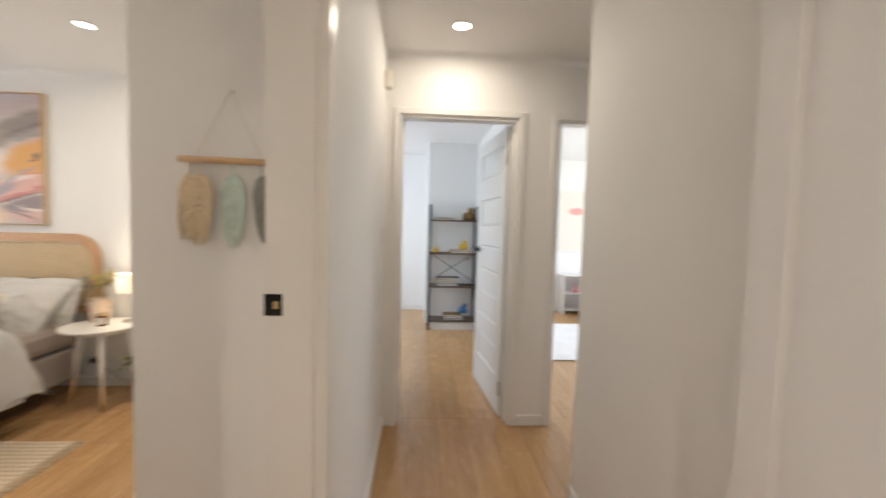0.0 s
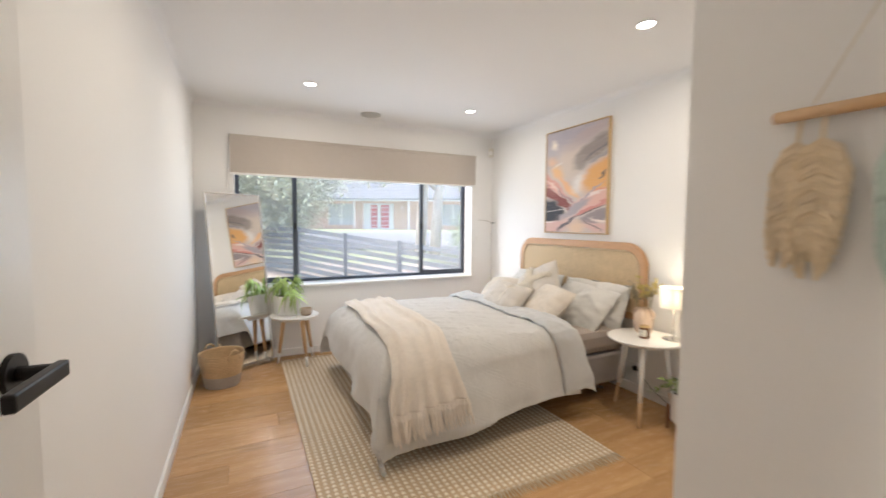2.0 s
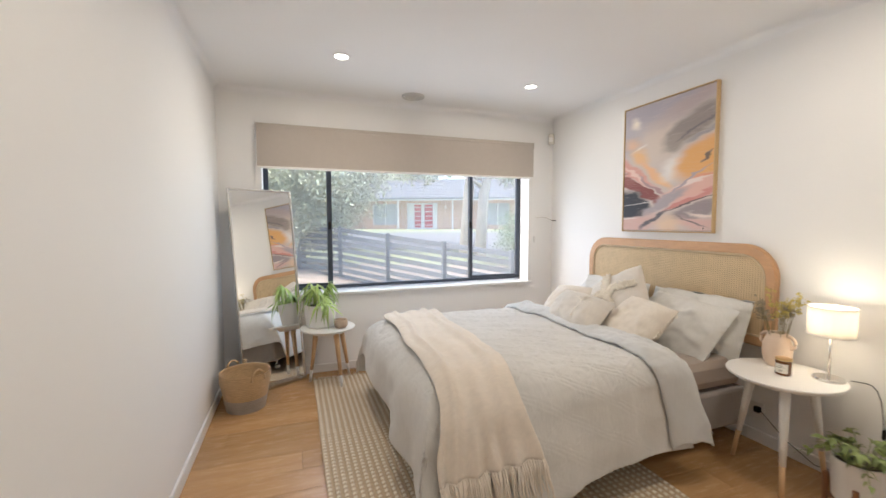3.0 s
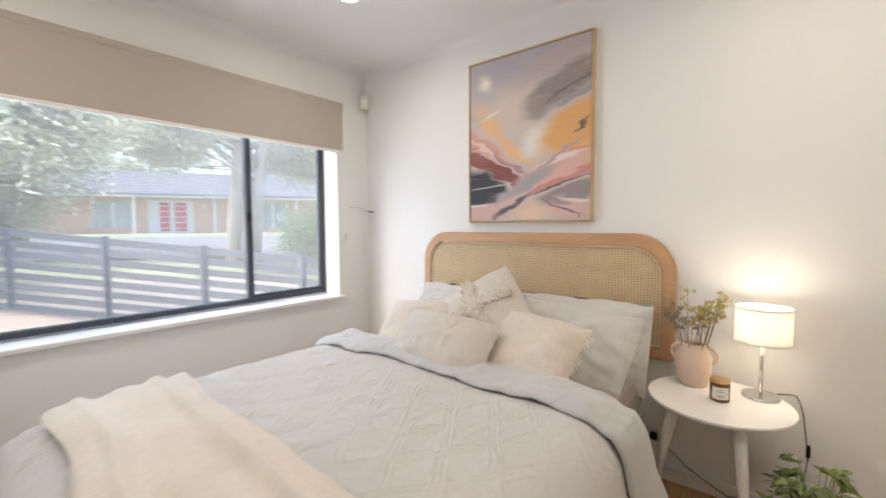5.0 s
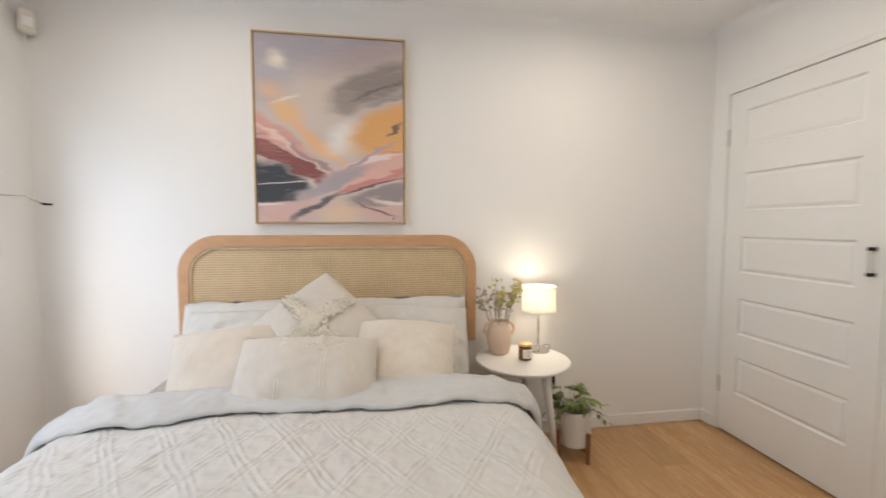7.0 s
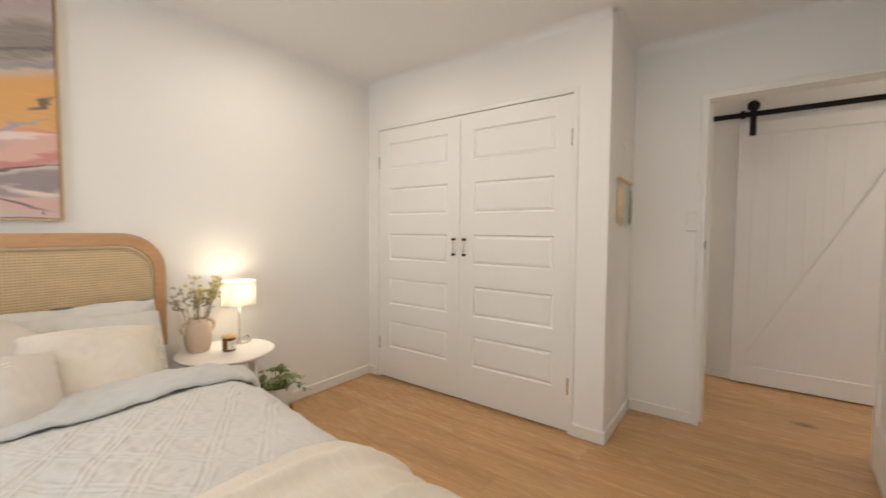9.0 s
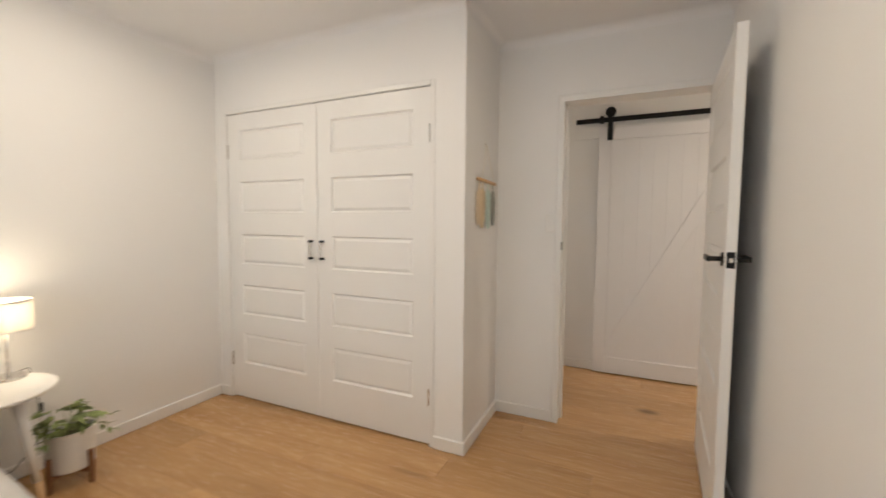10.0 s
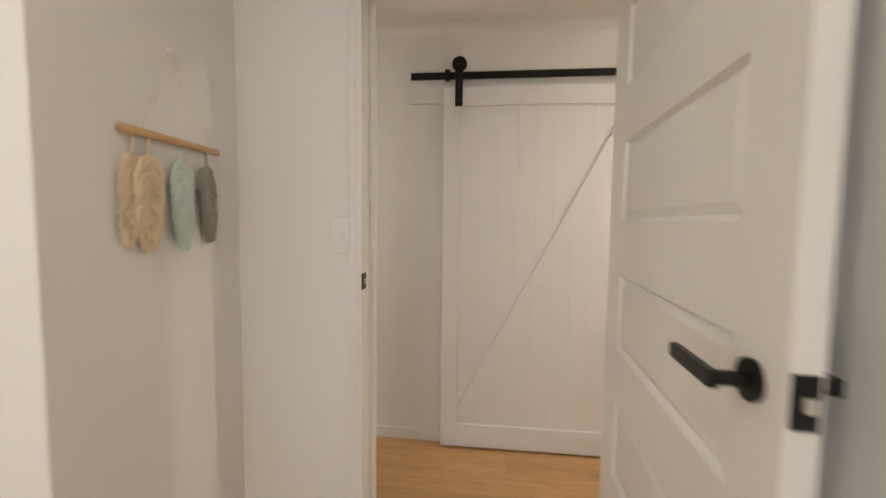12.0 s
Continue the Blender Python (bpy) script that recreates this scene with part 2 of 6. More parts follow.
def canvas_material(name):
    """An abstract landscape: soft strokes of paint laid over one another. Object space: x across, z up, metres, from the lower left."""
    m, n, l, b = nodes_of(name)
    co = n.new("ShaderNodeTexCoord")
    noi = n.new("ShaderNodeTexNoise")
    noi.inputs["Scale"].default_value, noi.inputs["Detail"].default_value = 5.5, 5
    mpn = n.new("ShaderNodeMapping")
    mpn.inputs["Rotation"].default_value, mpn.inputs["Scale"].default_value = (0, radians(-24), 0), (0.6, 1, 2.2)
    l.new(co.outputs["Object"], mpn.inputs["Vector"])
    l.new(mpn.outputs["Vector"], noi.inputs["Vector"])
    warp = n.new("ShaderNodeVectorMath")
    warp.operation = "MULTIPLY_ADD"
    warp.inputs[1].default_value = (0.13, 0.0, 0.13)
    sub = n.new("ShaderNodeVectorMath")
    sub.operation = "ADD"
    sub.inputs[1].default_value = (-0.065, 0, -0.065)
    l.new(co.outputs["Object"], sub.inputs[0])
    l.new(noi.outputs["Color"], warp.inputs[0])
    l.new(sub.outputs[0], warp.inputs[2])
    state = [None]
    rgb = n.new("ShaderNodeRGB")
    rgb.outputs[0].default_value = (0.62, 0.54, 0.50, 1)
    state[0] = rgb.outputs[0]

    def stroke(u, v, ru, rv, angle, color, hard=0.5):
        mp = n.new("ShaderNodeMapping")
        mp.vector_type = "TEXTURE"
        mp.inputs["Location"].default_value = (u * 0.78, 0, v * 0.99)
        mp.inputs["Rotation"].default_value = (0, radians(-angle), 0)
        mp.inputs["Scale"].default_value = (ru, 1, rv)
        l.new(warp.outputs[0], mp.inputs["Vector"])
        g = n.new("ShaderNodeTexGradient")
        g.gradient_type = "SPHERICAL"
        l.new(mp.outputs["Vector"], g.inputs["Vector"])
        r = n.new("ShaderNodeMapRange")
        r.interpolation_type = "SMOOTHSTEP"
        r.inputs["From Min"].default_value, r.inputs["From Max"].default_value = 0.02, min(0.98, hard * 1.45)
        l.new(g.outputs["Fac"], r.inputs["Value"])
        x = n.new("ShaderNodeMix")
        x.data_type = "RGBA"
        l.new(r.outputs["Result"], x.inputs["Factor"])
        l.new(state[0], x.inputs["A"])
        x.inputs["B"].default_value = (*color, 1)
        state[0] = x.outputs["Result"]
    stroke(0.35, 0.97, 0.75, 0.22, 4, (0.44, 0.41, 0.46), 0.5)
    stroke(0.05, 0.75, 0.25, 0.2, 0, (0.47, 0.45, 0.49), 0.6)
    stroke(0.15, 0.875, 0.09, 0.08, 0, (0.85, 0.78, 0.68), 0.9)
    stroke(0.16, 0.88, 0.03, 0.03, 0, (0.86, 0.79, 0.69), 0.5)
    stroke(0.45, 0.68, 0.28, 0.22, 20, (0.66, 0.57, 0.5), 0.7)
    stroke(0.78, 0.93, 0.45, 0.1, 18, (0.5, 0.42, 0.42), 0.6)
    stroke(0.8, 0.76, 0.34, 0.12, 24, (0.31, 0.27, 0.25), 0.35)
    stroke(0.62, 0.66, 0.1, 0.1, 40, (0.36, 0.31, 0.28), 0.5)
    stroke(0.85, 0.74, 0.25, 0.014, 24, (0.2, 0.18, 0.19), 0.5)
    stroke(0.92, 0.69, 0.25, 0.03, 22, (0.36, 0.33, 0.35), 0.5)
    stroke(0.12, 0.72, 0.14, 0.07, 0, (0.72, 0.5, 0.36), 0.7)
    stroke(0.2, 0.67, 0.1, 0.025, 18, (0.8, 0.76, 0.72), 0.6)
    stroke(0.22, 0.6, 0.16, 0.09, -25, (0.78, 0.5, 0.25), 0.6)
    stroke(0.38, 0.47, 0.28, 0.05, -38, (0.78, 0.48, 0.28), 0.6)
    stroke(0.5, 0.4, 0.14, 0.05, -40, (0.8, 0.52, 0.28), 0.6)
    stroke(0.62, 0.47, 0.16, 0.13, 10, (0.82, 0.77, 0.73), 0.5)
    stroke(0.97, 0.53, 0.36, 0.16, 20, (0.76, 0.42, 0.16), 0.3)
    stroke(0.95, 0.535, 0.08, 0.012, 24, (0.2, 0.15, 0.12), 0.5)
    stroke(0.12, 0.49, 0.36, 0.06, -30, (0.66, 0.36, 0.31), 0.35)
    stroke(0.2, 0.44, 0.36, 0.02, -30, (0.78, 0.58, 0.52), 0.5)
    stroke(0.2, 0.35, 0.36, 0.055, -27, (0.26, 0.09, 0.085), 0.2)
    stroke(0.05, 0.43, 0.12, 0.05, -30, (0.3, 0.12, 0.11), 0.3)
    stroke(0.38, 0.36, 0.22, 0.022, -33, (0.42, 0.28, 0.29), 0.4)
    stroke(0.05, 0.25, 0.3, 0.1, -16, (0.055, 0.06, 0.075), 0.2)
    stroke(0.08, 0.17, 0.2, 0.05, 8, (0.055, 0.06, 0.075), 0.3)
    stroke(0.15, 0.215, 0.24, 0.008, 6, (0.75, 0.7, 0.68), 0.6)
    stroke(0.85, 0.32, 0.4, 0.09, 17, (0.74, 0.47, 0.41), 0.35)
    stroke(0.88, 0.375, 0.3, 0.02, 14, (0.82, 0.7, 0.66), 0.5)
    stroke(0.95, 0.4, 0.16, 0.02, 6, (0.72, 0.34, 0.22), 0.5)
    stroke(0.78, 0.235, 0.3, 0.03, 20, (0.62, 0.27, 0.24), 0.35)
    stroke(0.5, 0.22, 0.32, 0.05, 25, (0.42, 0.37, 0.4), 0.4)
    stroke(0.72, 0.35, 0.34, 0.014, 32, (0.45, 0.38, 0.42), 0.5)
    stroke(0.88, 0.16, 0.28, 0.06, 14, (0.33, 0.28, 0.29), 0.3)
    stroke(0.8, 0.215, 0.34, 0.012, 19, (0.15, 0.11, 0.11), 0.5)
    stroke(0.15, 0.07, 0.36, 0.09, 8, (0.66, 0.45, 0.41), 0.4)
    stroke(0.9, 0.06, 0.3, 0.07, -6, (0.68, 0.46, 0.42), 0.4)
    stroke(0.92, 0.13, 0.16, 0.02, -8, (0.8, 0.68, 0.62), 0.5)
    stroke(0.06, 0.12, 0.12, 0.02, 0, (0.8, 0.7, 0.66), 0.5)
    stroke(0.56, 0.06, 0.16, 0.1, 0, (0.76, 0.57, 0.42), 0.6)
    stroke(0.4, 0.1, 0.22, 0.025, 27, (0.14, 0.13, 0.15), 0.45)
    stroke(0.8, 0.075, 0.16, 0.014, -25, (0.2, 0.17, 0.18), 0.5)
    # dry-brush streaks along the strokes
    streak = n.new("ShaderNodeTexNoise")
    streak.inputs["Scale"].default_value, streak.inputs["Detail"].default_value, streak.inputs["Distortion"].default_value = 9, 8, 1.2
    mps = n.new("ShaderNodeMapping")
    mps.inputs["Rotation"].default_value, mps.inputs["Scale"].default_value = (0, radians(-26), 0), (0.5, 1, 6)
    l.new(warp.outputs[0], mps.inputs["Vector"])
    l.new(mps.outputs["Vector"], streak.inputs["Vector"])
    fac = n.new("ShaderNodeMapRange")
    fac.inputs["From Min"].default_value, fac.inputs["From Max"].default_value = 0.54, 0.76
    fac.inputs["To Max"].default_value = 0.28
    l.new(streak.outputs["Fac"], fac.inputs["Value"])
    pale = n.new("ShaderNodeMix")
    pale.data_type = "RGBA"
    l.new(fac.outputs["Result"], pale.inputs["Factor"])
    l.new(state[0], pale.inputs["A"])
    pale.inputs["B"].default_value = (0.72, 0.60, 0.55, 1)
    state[0] = pale.outputs["Result"]
    l.new(state[0], b.inputs["Base Color"])
    b.inputs["Roughness"].default_value = 0.7
    can = n.new("ShaderNodeTexNoise")
    can.inputs["Scale"].default_value, can.inputs["Detail"].default_value = 130, 3
    l.new(co.outputs["Object"], can.inputs["Vector"])
    bp = n.new("ShaderNodeBump")
    bp.inputs["Strength"].default_value, bp.inputs["Distance"].default_value = 0.25, 0.002
    l.new(can.outputs["Fac"], bp.inputs["Height"])
    l.new(bp.outputs["Normal"], b.inputs["Normal"])
    return m


def glass_material(name):
    m, n, l, b = nodes_of(name)
    b.inputs["Base Color"].default_value = (1, 1, 1, 1)
    b.inputs["Roughness"].default_value = 0.0
    b.inputs["Transmission Weight"].default_value = 1.0
    b.inputs["IOR"].default_value = 1.02
    # translucent share mixed in as a pale haze over the view outside
    haze_veil = n.new("ShaderNodeBsdfTranslucent")
    haze_veil.inputs["Color"].default_value = (0.9, 0.92, 0.95, 1)
    mx = n.new("ShaderNodeMixShader")
    mx.inputs[0].default_value = 0.12
    l.new(b.outputs[0], mx.inputs[1])
    l.new(haze_veil.outputs[0], mx.inputs[2])
    l.new(mx.outputs[0], n["Material Output"].inputs["Surface"])
    return m


def shade_material(name):
    m, n, l, b = nodes_of(name)
    tr = n.new("ShaderNodeBsdfTranslucent")
    tr.inputs["Color"].default_value = (0.93, 0.90, 0.84, 1)
    b.inputs["Base Color"].default_value = (0.86, 0.82, 0.75, 1)
    b.inputs["Roughness"].default_value = 0.9
    mx = n.new("ShaderNodeMixShader")
    mx.inputs[0].default_value = 0.42
    l.new(b.outputs[0], mx.inputs[1])
    l.new(tr.outputs[0], mx.inputs[2])
    l.new(mx.outputs[0], n["Material Output"].inputs["Surface"])
    t = n.new("ShaderNodeTexNoise")
    t.inputs["Scale"].default_value = 300
    co = n.new("ShaderNodeTexCoord")
    l.new(co.outputs["Object"], t.inputs["Vector"])
    bp = n.new("ShaderNodeBump")
    bp.inputs["Strength"].default_value, bp.inputs["Distance"].default_value = 0.2, 0.001
    l.new(t.outputs["Fac"], bp.inputs["Height"])
    l.new(bp.outputs["Normal"], b.inputs["Normal"])
    return m


M_WALL = mat("wall_paint", (0.86, 0.847, 0.828), 0.65, var=0.012, scale=1.2, fine=180, bump=0.05, depth=0.001, spec=0.3)
M_CEIL = mat("ceiling_paint", (0.87, 0.86, 0.85), 0.75, var=0.012, scale=0.8, fine=160, bump=0.04, depth=0.001, spec=0.2)
M_TRIM = mat("trim_gloss_white", (0.84, 0.825, 0.80), 0.32, var=0.015, scale=3, fine=90, bump=0.03, depth=0.0008)
M_DOOR = mat("door_paint_white", (0.84, 0.83, 0.81), 0.38, var=0.014, scale=2, fine=120, bump=0.04, depth=0.0008)
M_BARN = mat("barn_door_paint", (0.80, 0.785, 0.785), 0.45, var=0.02, scale=2, fine=100, bump=0.06, depth=0.001)
M_PLANK = plank_material("oak_laminate")
M_SUB = mat("subfloor_dark", (0.10, 0.06, 0.035), 0.9)
M_BLACK = mat("matt_black_metal", (0.018, 0.017, 0.016), 0.38, 0.6, var=0.15, scale=12, fine=200, bump=0.03)
M_CHROME = mat("brushed_nickel", (0.68, 0.66, 0.63), 0.25, 1.0, var=0.05, scale=9, fine=300, bump=0.02)
M_BRASS = mat("brass_tongue", (0.75, 0.55, 0.28), 0.3, 1.0, var=0.05)
M_FRAME = mat("window_frame_charcoal", (0.05, 0.06, 0.08), 0.42, 0.2, var=0.1, scale=6, fine=150, bump=0.04)
M_BLIND = fabric("blind_fabric", (0.49, 0.44, 0.39), 500, 0.03, 0.85, 0.12, (1, 1, 1))
M_GLASS = glass_material("window_glass")
M_CANVAS = canvas_material("painted_canvas")
M_OAKFRAME = mat("pale_oak_frame", (0.60, 0.42, 0.22), 0.5, var=0.12, scale=8, fine=70, stretch=(1, 1, 0.2))
M_HEADWOOD = mat("beech_headboard", (0.57, 0.335, 0.175), 0.42, var=0.12, scale=5, fine=60, stretch=(0.25, 1, 1), bump=0.05)
M_CANE = cane_material("cane_webbing")
M_SPLINE = mat("cane_spline", (0.70, 0.56, 0.36), 0.55, var=0.1, scale=20)
M_DUVET = fabric("duvet_linen", (0.63, 0.612, 0.58), 420, 0.06, 0.93, 0.25)
M_DUVETB = fabric("duvet_underside_linen", (0.57, 0.565, 0.55), 420, 0.06, 0.93, 0.25)
M_SHEET = fabric("taupe_sheet", (0.42, 0.355, 0.305), 420, 0.06, 0.93, 0.2)
M_BASEF = fabric("bed_base_fabric", (0.36, 0.325, 0.30), 350, 0.08, 0.95, 0.3)
M_THROW = fabric("cream_throw", (0.74, 0.665, 0.575), 240, 0.08, 0.96, 0.5, (5, 1, 1))
M_CREAM = fabric("cream_cushion", (0.70, 0.63, 0.54), 260, 0.07, 0.96, 0.4)
M_CREAM2 = fabric("oat_cushion", (0.65, 0.60, 0.535), 320, 0.06, 0.95, 0.3)
M_TUFT = fabric("tufted_cotton", (0.80, 0.74, 0.64), 140, 0.12, 0.97, 0.8)
M_PILLOW = fabric("pillow_linen", (0.65, 0.635, 0.60), 420, 0.06, 0.93, 0.25)
M_RUG = rug_material("jute_rug")
M_JUTE = fabric("jute_fringe", (0.60, 0.49, 0.34), 120, 0.2, 0.97, 0.6)
M_WHITE = mat("white_lacquer", (0.83, 0.81, 0.78), 0.3, var=0.012, scale=5, bump=0.02)
M_PINE = mat("pine_leg", (0.62, 0.40, 0.21), 0.5, var=0.12, scale=9, fine=60, stretch=(1, 1, 0.15))
M_TEAK = mat("teak_stand", (0.26, 0.12, 0.055), 0.5, var=0.15, scale=9, fine=60, stretch=(1, 1, 0.15))
M_CERAMIC = mat("white_ceramic", (0.80, 0.79, 0.77), 0.35, var=0.02, scale=7)
M_VASE = mat("blush_ceramic", (0.74, 0.58, 0.45), 0.75, var=0.06, scale=9, fine=140, bump=0.15)
M_AMBER = mat("amber_jar", (0.16, 0.065, 0.022), 0.15, var=0.1, scale=10, coat=0.5)
M_PAPER = mat("label_paper", (0.78, 0.74, 0.66), 0.7, var=0.03)
M_INK = mat("label_ink", (0.09, 0.08, 0.07), 0.7)
M_SHADE = shade_material("lampshade_linen")
M_LEAF = mat("plant_leaf", (0.23, 0.29, 0.095), 0.5, var=0.3, scale=14, fine=60, random_by=0.35)
M_LEAF2 = mat("bright_plant_leaf", (0.42, 0.56, 0.17), 0.45, var=0.25, scale=14, fine=60, random_by=0.3)
M_STEM = mat("dry_stem", (0.22, 0.19, 0.08), 0.8, var=0.2)
M_BLOOM = mat("yellow_dried_flower", (0.62, 0.52, 0.16), 0.85, var=0.25, scale=40)
M_BLOOM2 = mat("grey_dried_flower", (0.36, 0.31, 0.22), 0.9, var=0.25, scale=40)
M_SOIL = mat("potting_soil", (0.05, 0.035, 0.025), 0.95, var=0.3, scale=30, bump=0.6)
M_BASKET = fabric("seagrass_basket", (0.58, 0.41, 0.23), 90, 0.22, 0.85, 0.7, (1, 1, 8))
M_BASKETG = fabric("grey_basket_base", (0.42, 0.37, 0.32), 90, 0.2, 0.85, 0.7, (1, 1, 8))
M_STONE = mat("striped_bowl", (0.45, 0.35, 0.26), 0.7, var=0.15, scale=10, stretch=(1, 1, 9))
M_MIRROR, _n, _l, _b = nodes_of("mirror_glass")
_b.inputs["Base Color"].default_value, _b.inputs["Metallic"].default_value, _b.inputs["Roughness"].default_value = (0.9, 0.91, 0.9, 1), 1.0, 0.01
M_CORD = mat("black_cord", (0.02, 0.02, 0.02), 0.5)
M_TAN = fabric("tan_macrame", (0.80, 0.66, 0.46), 110, 0.15, 0.97, 0.8)
M_MINT = fabric("mint_macrame", (0.60, 0.70, 0.64), 110, 0.15, 0.97, 0.8)
M_PEACH = fabric("peach_macrame", (0.80, 0.67, 0.49), 110, 0.15, 0.97, 0.8)
M_GREY = fabric("grey_macrame", (0.34, 0.34, 0.30), 110, 0.2, 0.97, 0.8)
M_LED = emitter("downlight_lens", (1.0, 0.93, 0.82), 2.0)
M_GREYPLASTIC = mat("grey_plastic", (0.62, 0.60, 0.57), 0.5, var=0.03)
M_PIR = mat("ivory_plastic", (0.70, 0.66, 0.58), 0.45, var=0.03)
# outside
M_GRASS = mat("lawn_ground", (0.20, 0.22, 0.12), 0.95, var=0.4, scale=0.7, fine=12, bump=0.6, depth=0.05)
M_PEBBLE = mat("pebble_bed", (0.27, 0.215, 0.17), 0.9, var=0.4, scale=8, fine=40, bump=0.8, depth=0.02)
M_ROAD = mat("asphalt_road", (0.12, 0.12, 0.125), 0.9, var=0.15, scale=0.6, fine=60, bump=0.3)
M_FENCE = mat("charcoal_fence_slat", (0.13, 0.145, 0.155), 0.6, var=0.12, scale=4, fine=40, random_by=0.12)
M_BRICK = mat("cream_brick", (0.58, 0.40, 0.29), 0.85, var=0.18, scale=3, fine=14, bump=0.2, random_by=0.1)
M_ROOF = mat("grey_roof_tile", (0.10, 0.108, 0.12), 0.85, var=0.15, scale=3, fine=10, random_by=0.08)
M_EAVE = mat("white_fascia", (0.68, 0.69, 0.70), 0.6, var=0.04)
M_REDDOOR = mat("red_leadlight", (0.45, 0.03, 0.05), 0.4, var=0.1)
M_HGLASS = mat("far_window_glass", (0.40, 0.43, 0.45), 0.2, var=0.2, scale=1)
M_BARK = mat("pale_gum_bark", (0.52, 0.46, 0.39), 0.85, var=0.25, scale=4, fine=20, bump=0.4)
M_BARKD = mat("dark_bark", (0.17, 0.13, 0.10), 0.9, var=0.3, scale=5, fine=30, bump=0.5)
M_FOL = mat("gum_foliage", (0.45, 0.47, 0.32), 0.7, var=0.3, scale=0.9, fine=5)
M_FOL2 = mat("hedge_foliage", (0.17, 0.235, 0.10), 0.7, var=0.35, scale=2, fine=9)
# study shelf things
M_SHELFW = mat("dark_shelf_board", (0.13, 0.085, 0.055), 0.55, var=0.2, scale=6, fine=50)
M_TOY = mat("yellow_toy", (0.72, 0.45, 0.03), 0.5, var=0.05)
M_TOYB = mat("blue_toy", (0.05, 0.16, 0.34), 0.5, var=0.05)
M_TOYBR = mat("brown_plush", (0.22, 0.13, 0.05), 0.95, var=0.2)
M_PINK = mat("pink_print", (0.74, 0.36, 0.33), 0.7, var=0.08)
M_FLUFF = fabric("white_fluffy_rug", (0.78, 0.77, 0.77), 60, 0.1, 0.98, 0.8)

# ---- mesh helpers ----


def part(name, bm, material, parent=None, label="", smooth=False, m=None):
    """Link a bmesh as one mesh object under a thing or under a part."""
    data = bpy.data.meshes.new(name)
    bmesh.ops.recalc_face_normals(bm, faces=bm.faces)
    bm.to_mesh(data)
    bm.free()
    if smooth:
        data.polygons.foreach_set("use_smooth", [True] * len(data.polygons))
    data.materials.append(material)
    ob = new(name, data)
    if m is not None:
        ob.matrix_basis = m
    if parent is not None:
        ob.parent = parent
    if label:
        tagged(ob, label)
    return ob


def shared(name, data, parent, m):
    ob = new(name, data)
    ob.matrix_basis = m
    ob.parent = parent
    return ob


def thing(name, m, label, category, group="", kind=""):
    ob = new(name)
    ob.matrix_basis = m
    return tagged(ob, label, category, group, kind)


def box(bm, x0, x1, y0, y1, z0, z1, bevel=0.0, seg=2):
    r = bmesh.ops.create_cube(bm, size=1, matrix=Matrix.LocRotScale(((x0 + x1) / 2, (y0 + y1) / 2, (z0 + z1) / 2), None, (abs(x1 - x0), abs(y1 - y0), abs(z1 - z0))))
    if bevel:
        vs = r["verts"]
        es = list({e for v in vs for e in v.link_edges})
        bmesh.ops.bevel(bm, geom=es, offset=bevel, segments=seg, affect="EDGES", profile=0.5)
    return bm


def boxes(*rows, bevel=0.0):
    bm = bmesh.new()
    for r in rows:
        box(bm, *r, bevel=bevel)
    return bm


def lathe(profile, seg=40, bm=None, sx=1.0, sy=1.0, cx=0.0, cy=0.0):
    """Turn (radius, height) pairs about z."""
    bm = bm or bmesh.new()
    rings = []
    for r, z in profile:
        if r < 1e-6:
            rings.append([bm.verts.new((cx, cy, z))])
        else:
            rings.append([bm.verts.new((cx + sx * r * math.cos(2 * math.pi * k / seg), cy + sy * r * math.sin(2 * math.pi * k / seg), z)) for k in range(seg)])
    for a, b in zip(rings, rings[1:]):
        for k in range(seg):
            k2 = (k + 1) % seg
            if len(a) == 1 and len(b) == 1:
                continue
            if len(a) == 1:
                bm.faces.new((a[0], b[k], b[k2]))
            elif len(b) == 1:
                bm.faces.new((a[k], a[k2], b[0]))
            else:
                bm.faces.new((a[k], a[k2], b[k2], b[k]))
    return bm


def tube(points, radius, seg=8, bm=None, cap=True):
    """A tube along points; radius a number or one for each point."""
    bm = bm or bmesh.new()
    pts = [Vector(p) for p in points]
    rad = [radius] * len(pts) if isinstance(radius, (int, float)) else radius
    rings = []
    for i, p in enumerate(pts):
        d = (pts[min(i + 1, len(pts) - 1)] - pts[max(i - 1, 0)]).normalized()
        a = d.orthogonal().normalized() if abs(d.z) > 0.95 else d.cross(Vector((0, 0, 1))).normalized()
        b = d.cross(a).normalized()
        rings.append([bm.verts.new(p + rad[i] * (a * math.cos(2 * math.pi * k / seg) + b * math.sin(2 * math.pi * k / seg))) for k in range(seg)])
    for r0, r1 in zip(rings, rings[1:]):
        for k in range(seg):
            bm.faces.new((r0[k], r0[(k + 1) % seg], r1[(k + 1) % seg], r1[k]))
    if cap:
        bm.faces.new(list(reversed(rings[0])))
        bm.faces.new(rings[-1])
    return bm


def sheet(fn, nu, nv):
    """A grid of fn(u, v) -> place, u and v from 0 to 1."""
    bm = bmesh.new()
    g = [[bm.verts.new(fn(i / nu, j / nv)) for j in range(nv + 1)] for i in range(nu + 1)]
    for i in range(nu):
        for j in range(nv):
            bm.faces.new((g[i][j], g[i + 1][j], g[i + 1][j + 1], g[i][j + 1]))
    return bm


def thicken(ob, t, offset=-1):
    s = ob.modifiers.new("thickness", "SOLIDIFY")
    s.thickness, s.offset = t, offset
    return ob


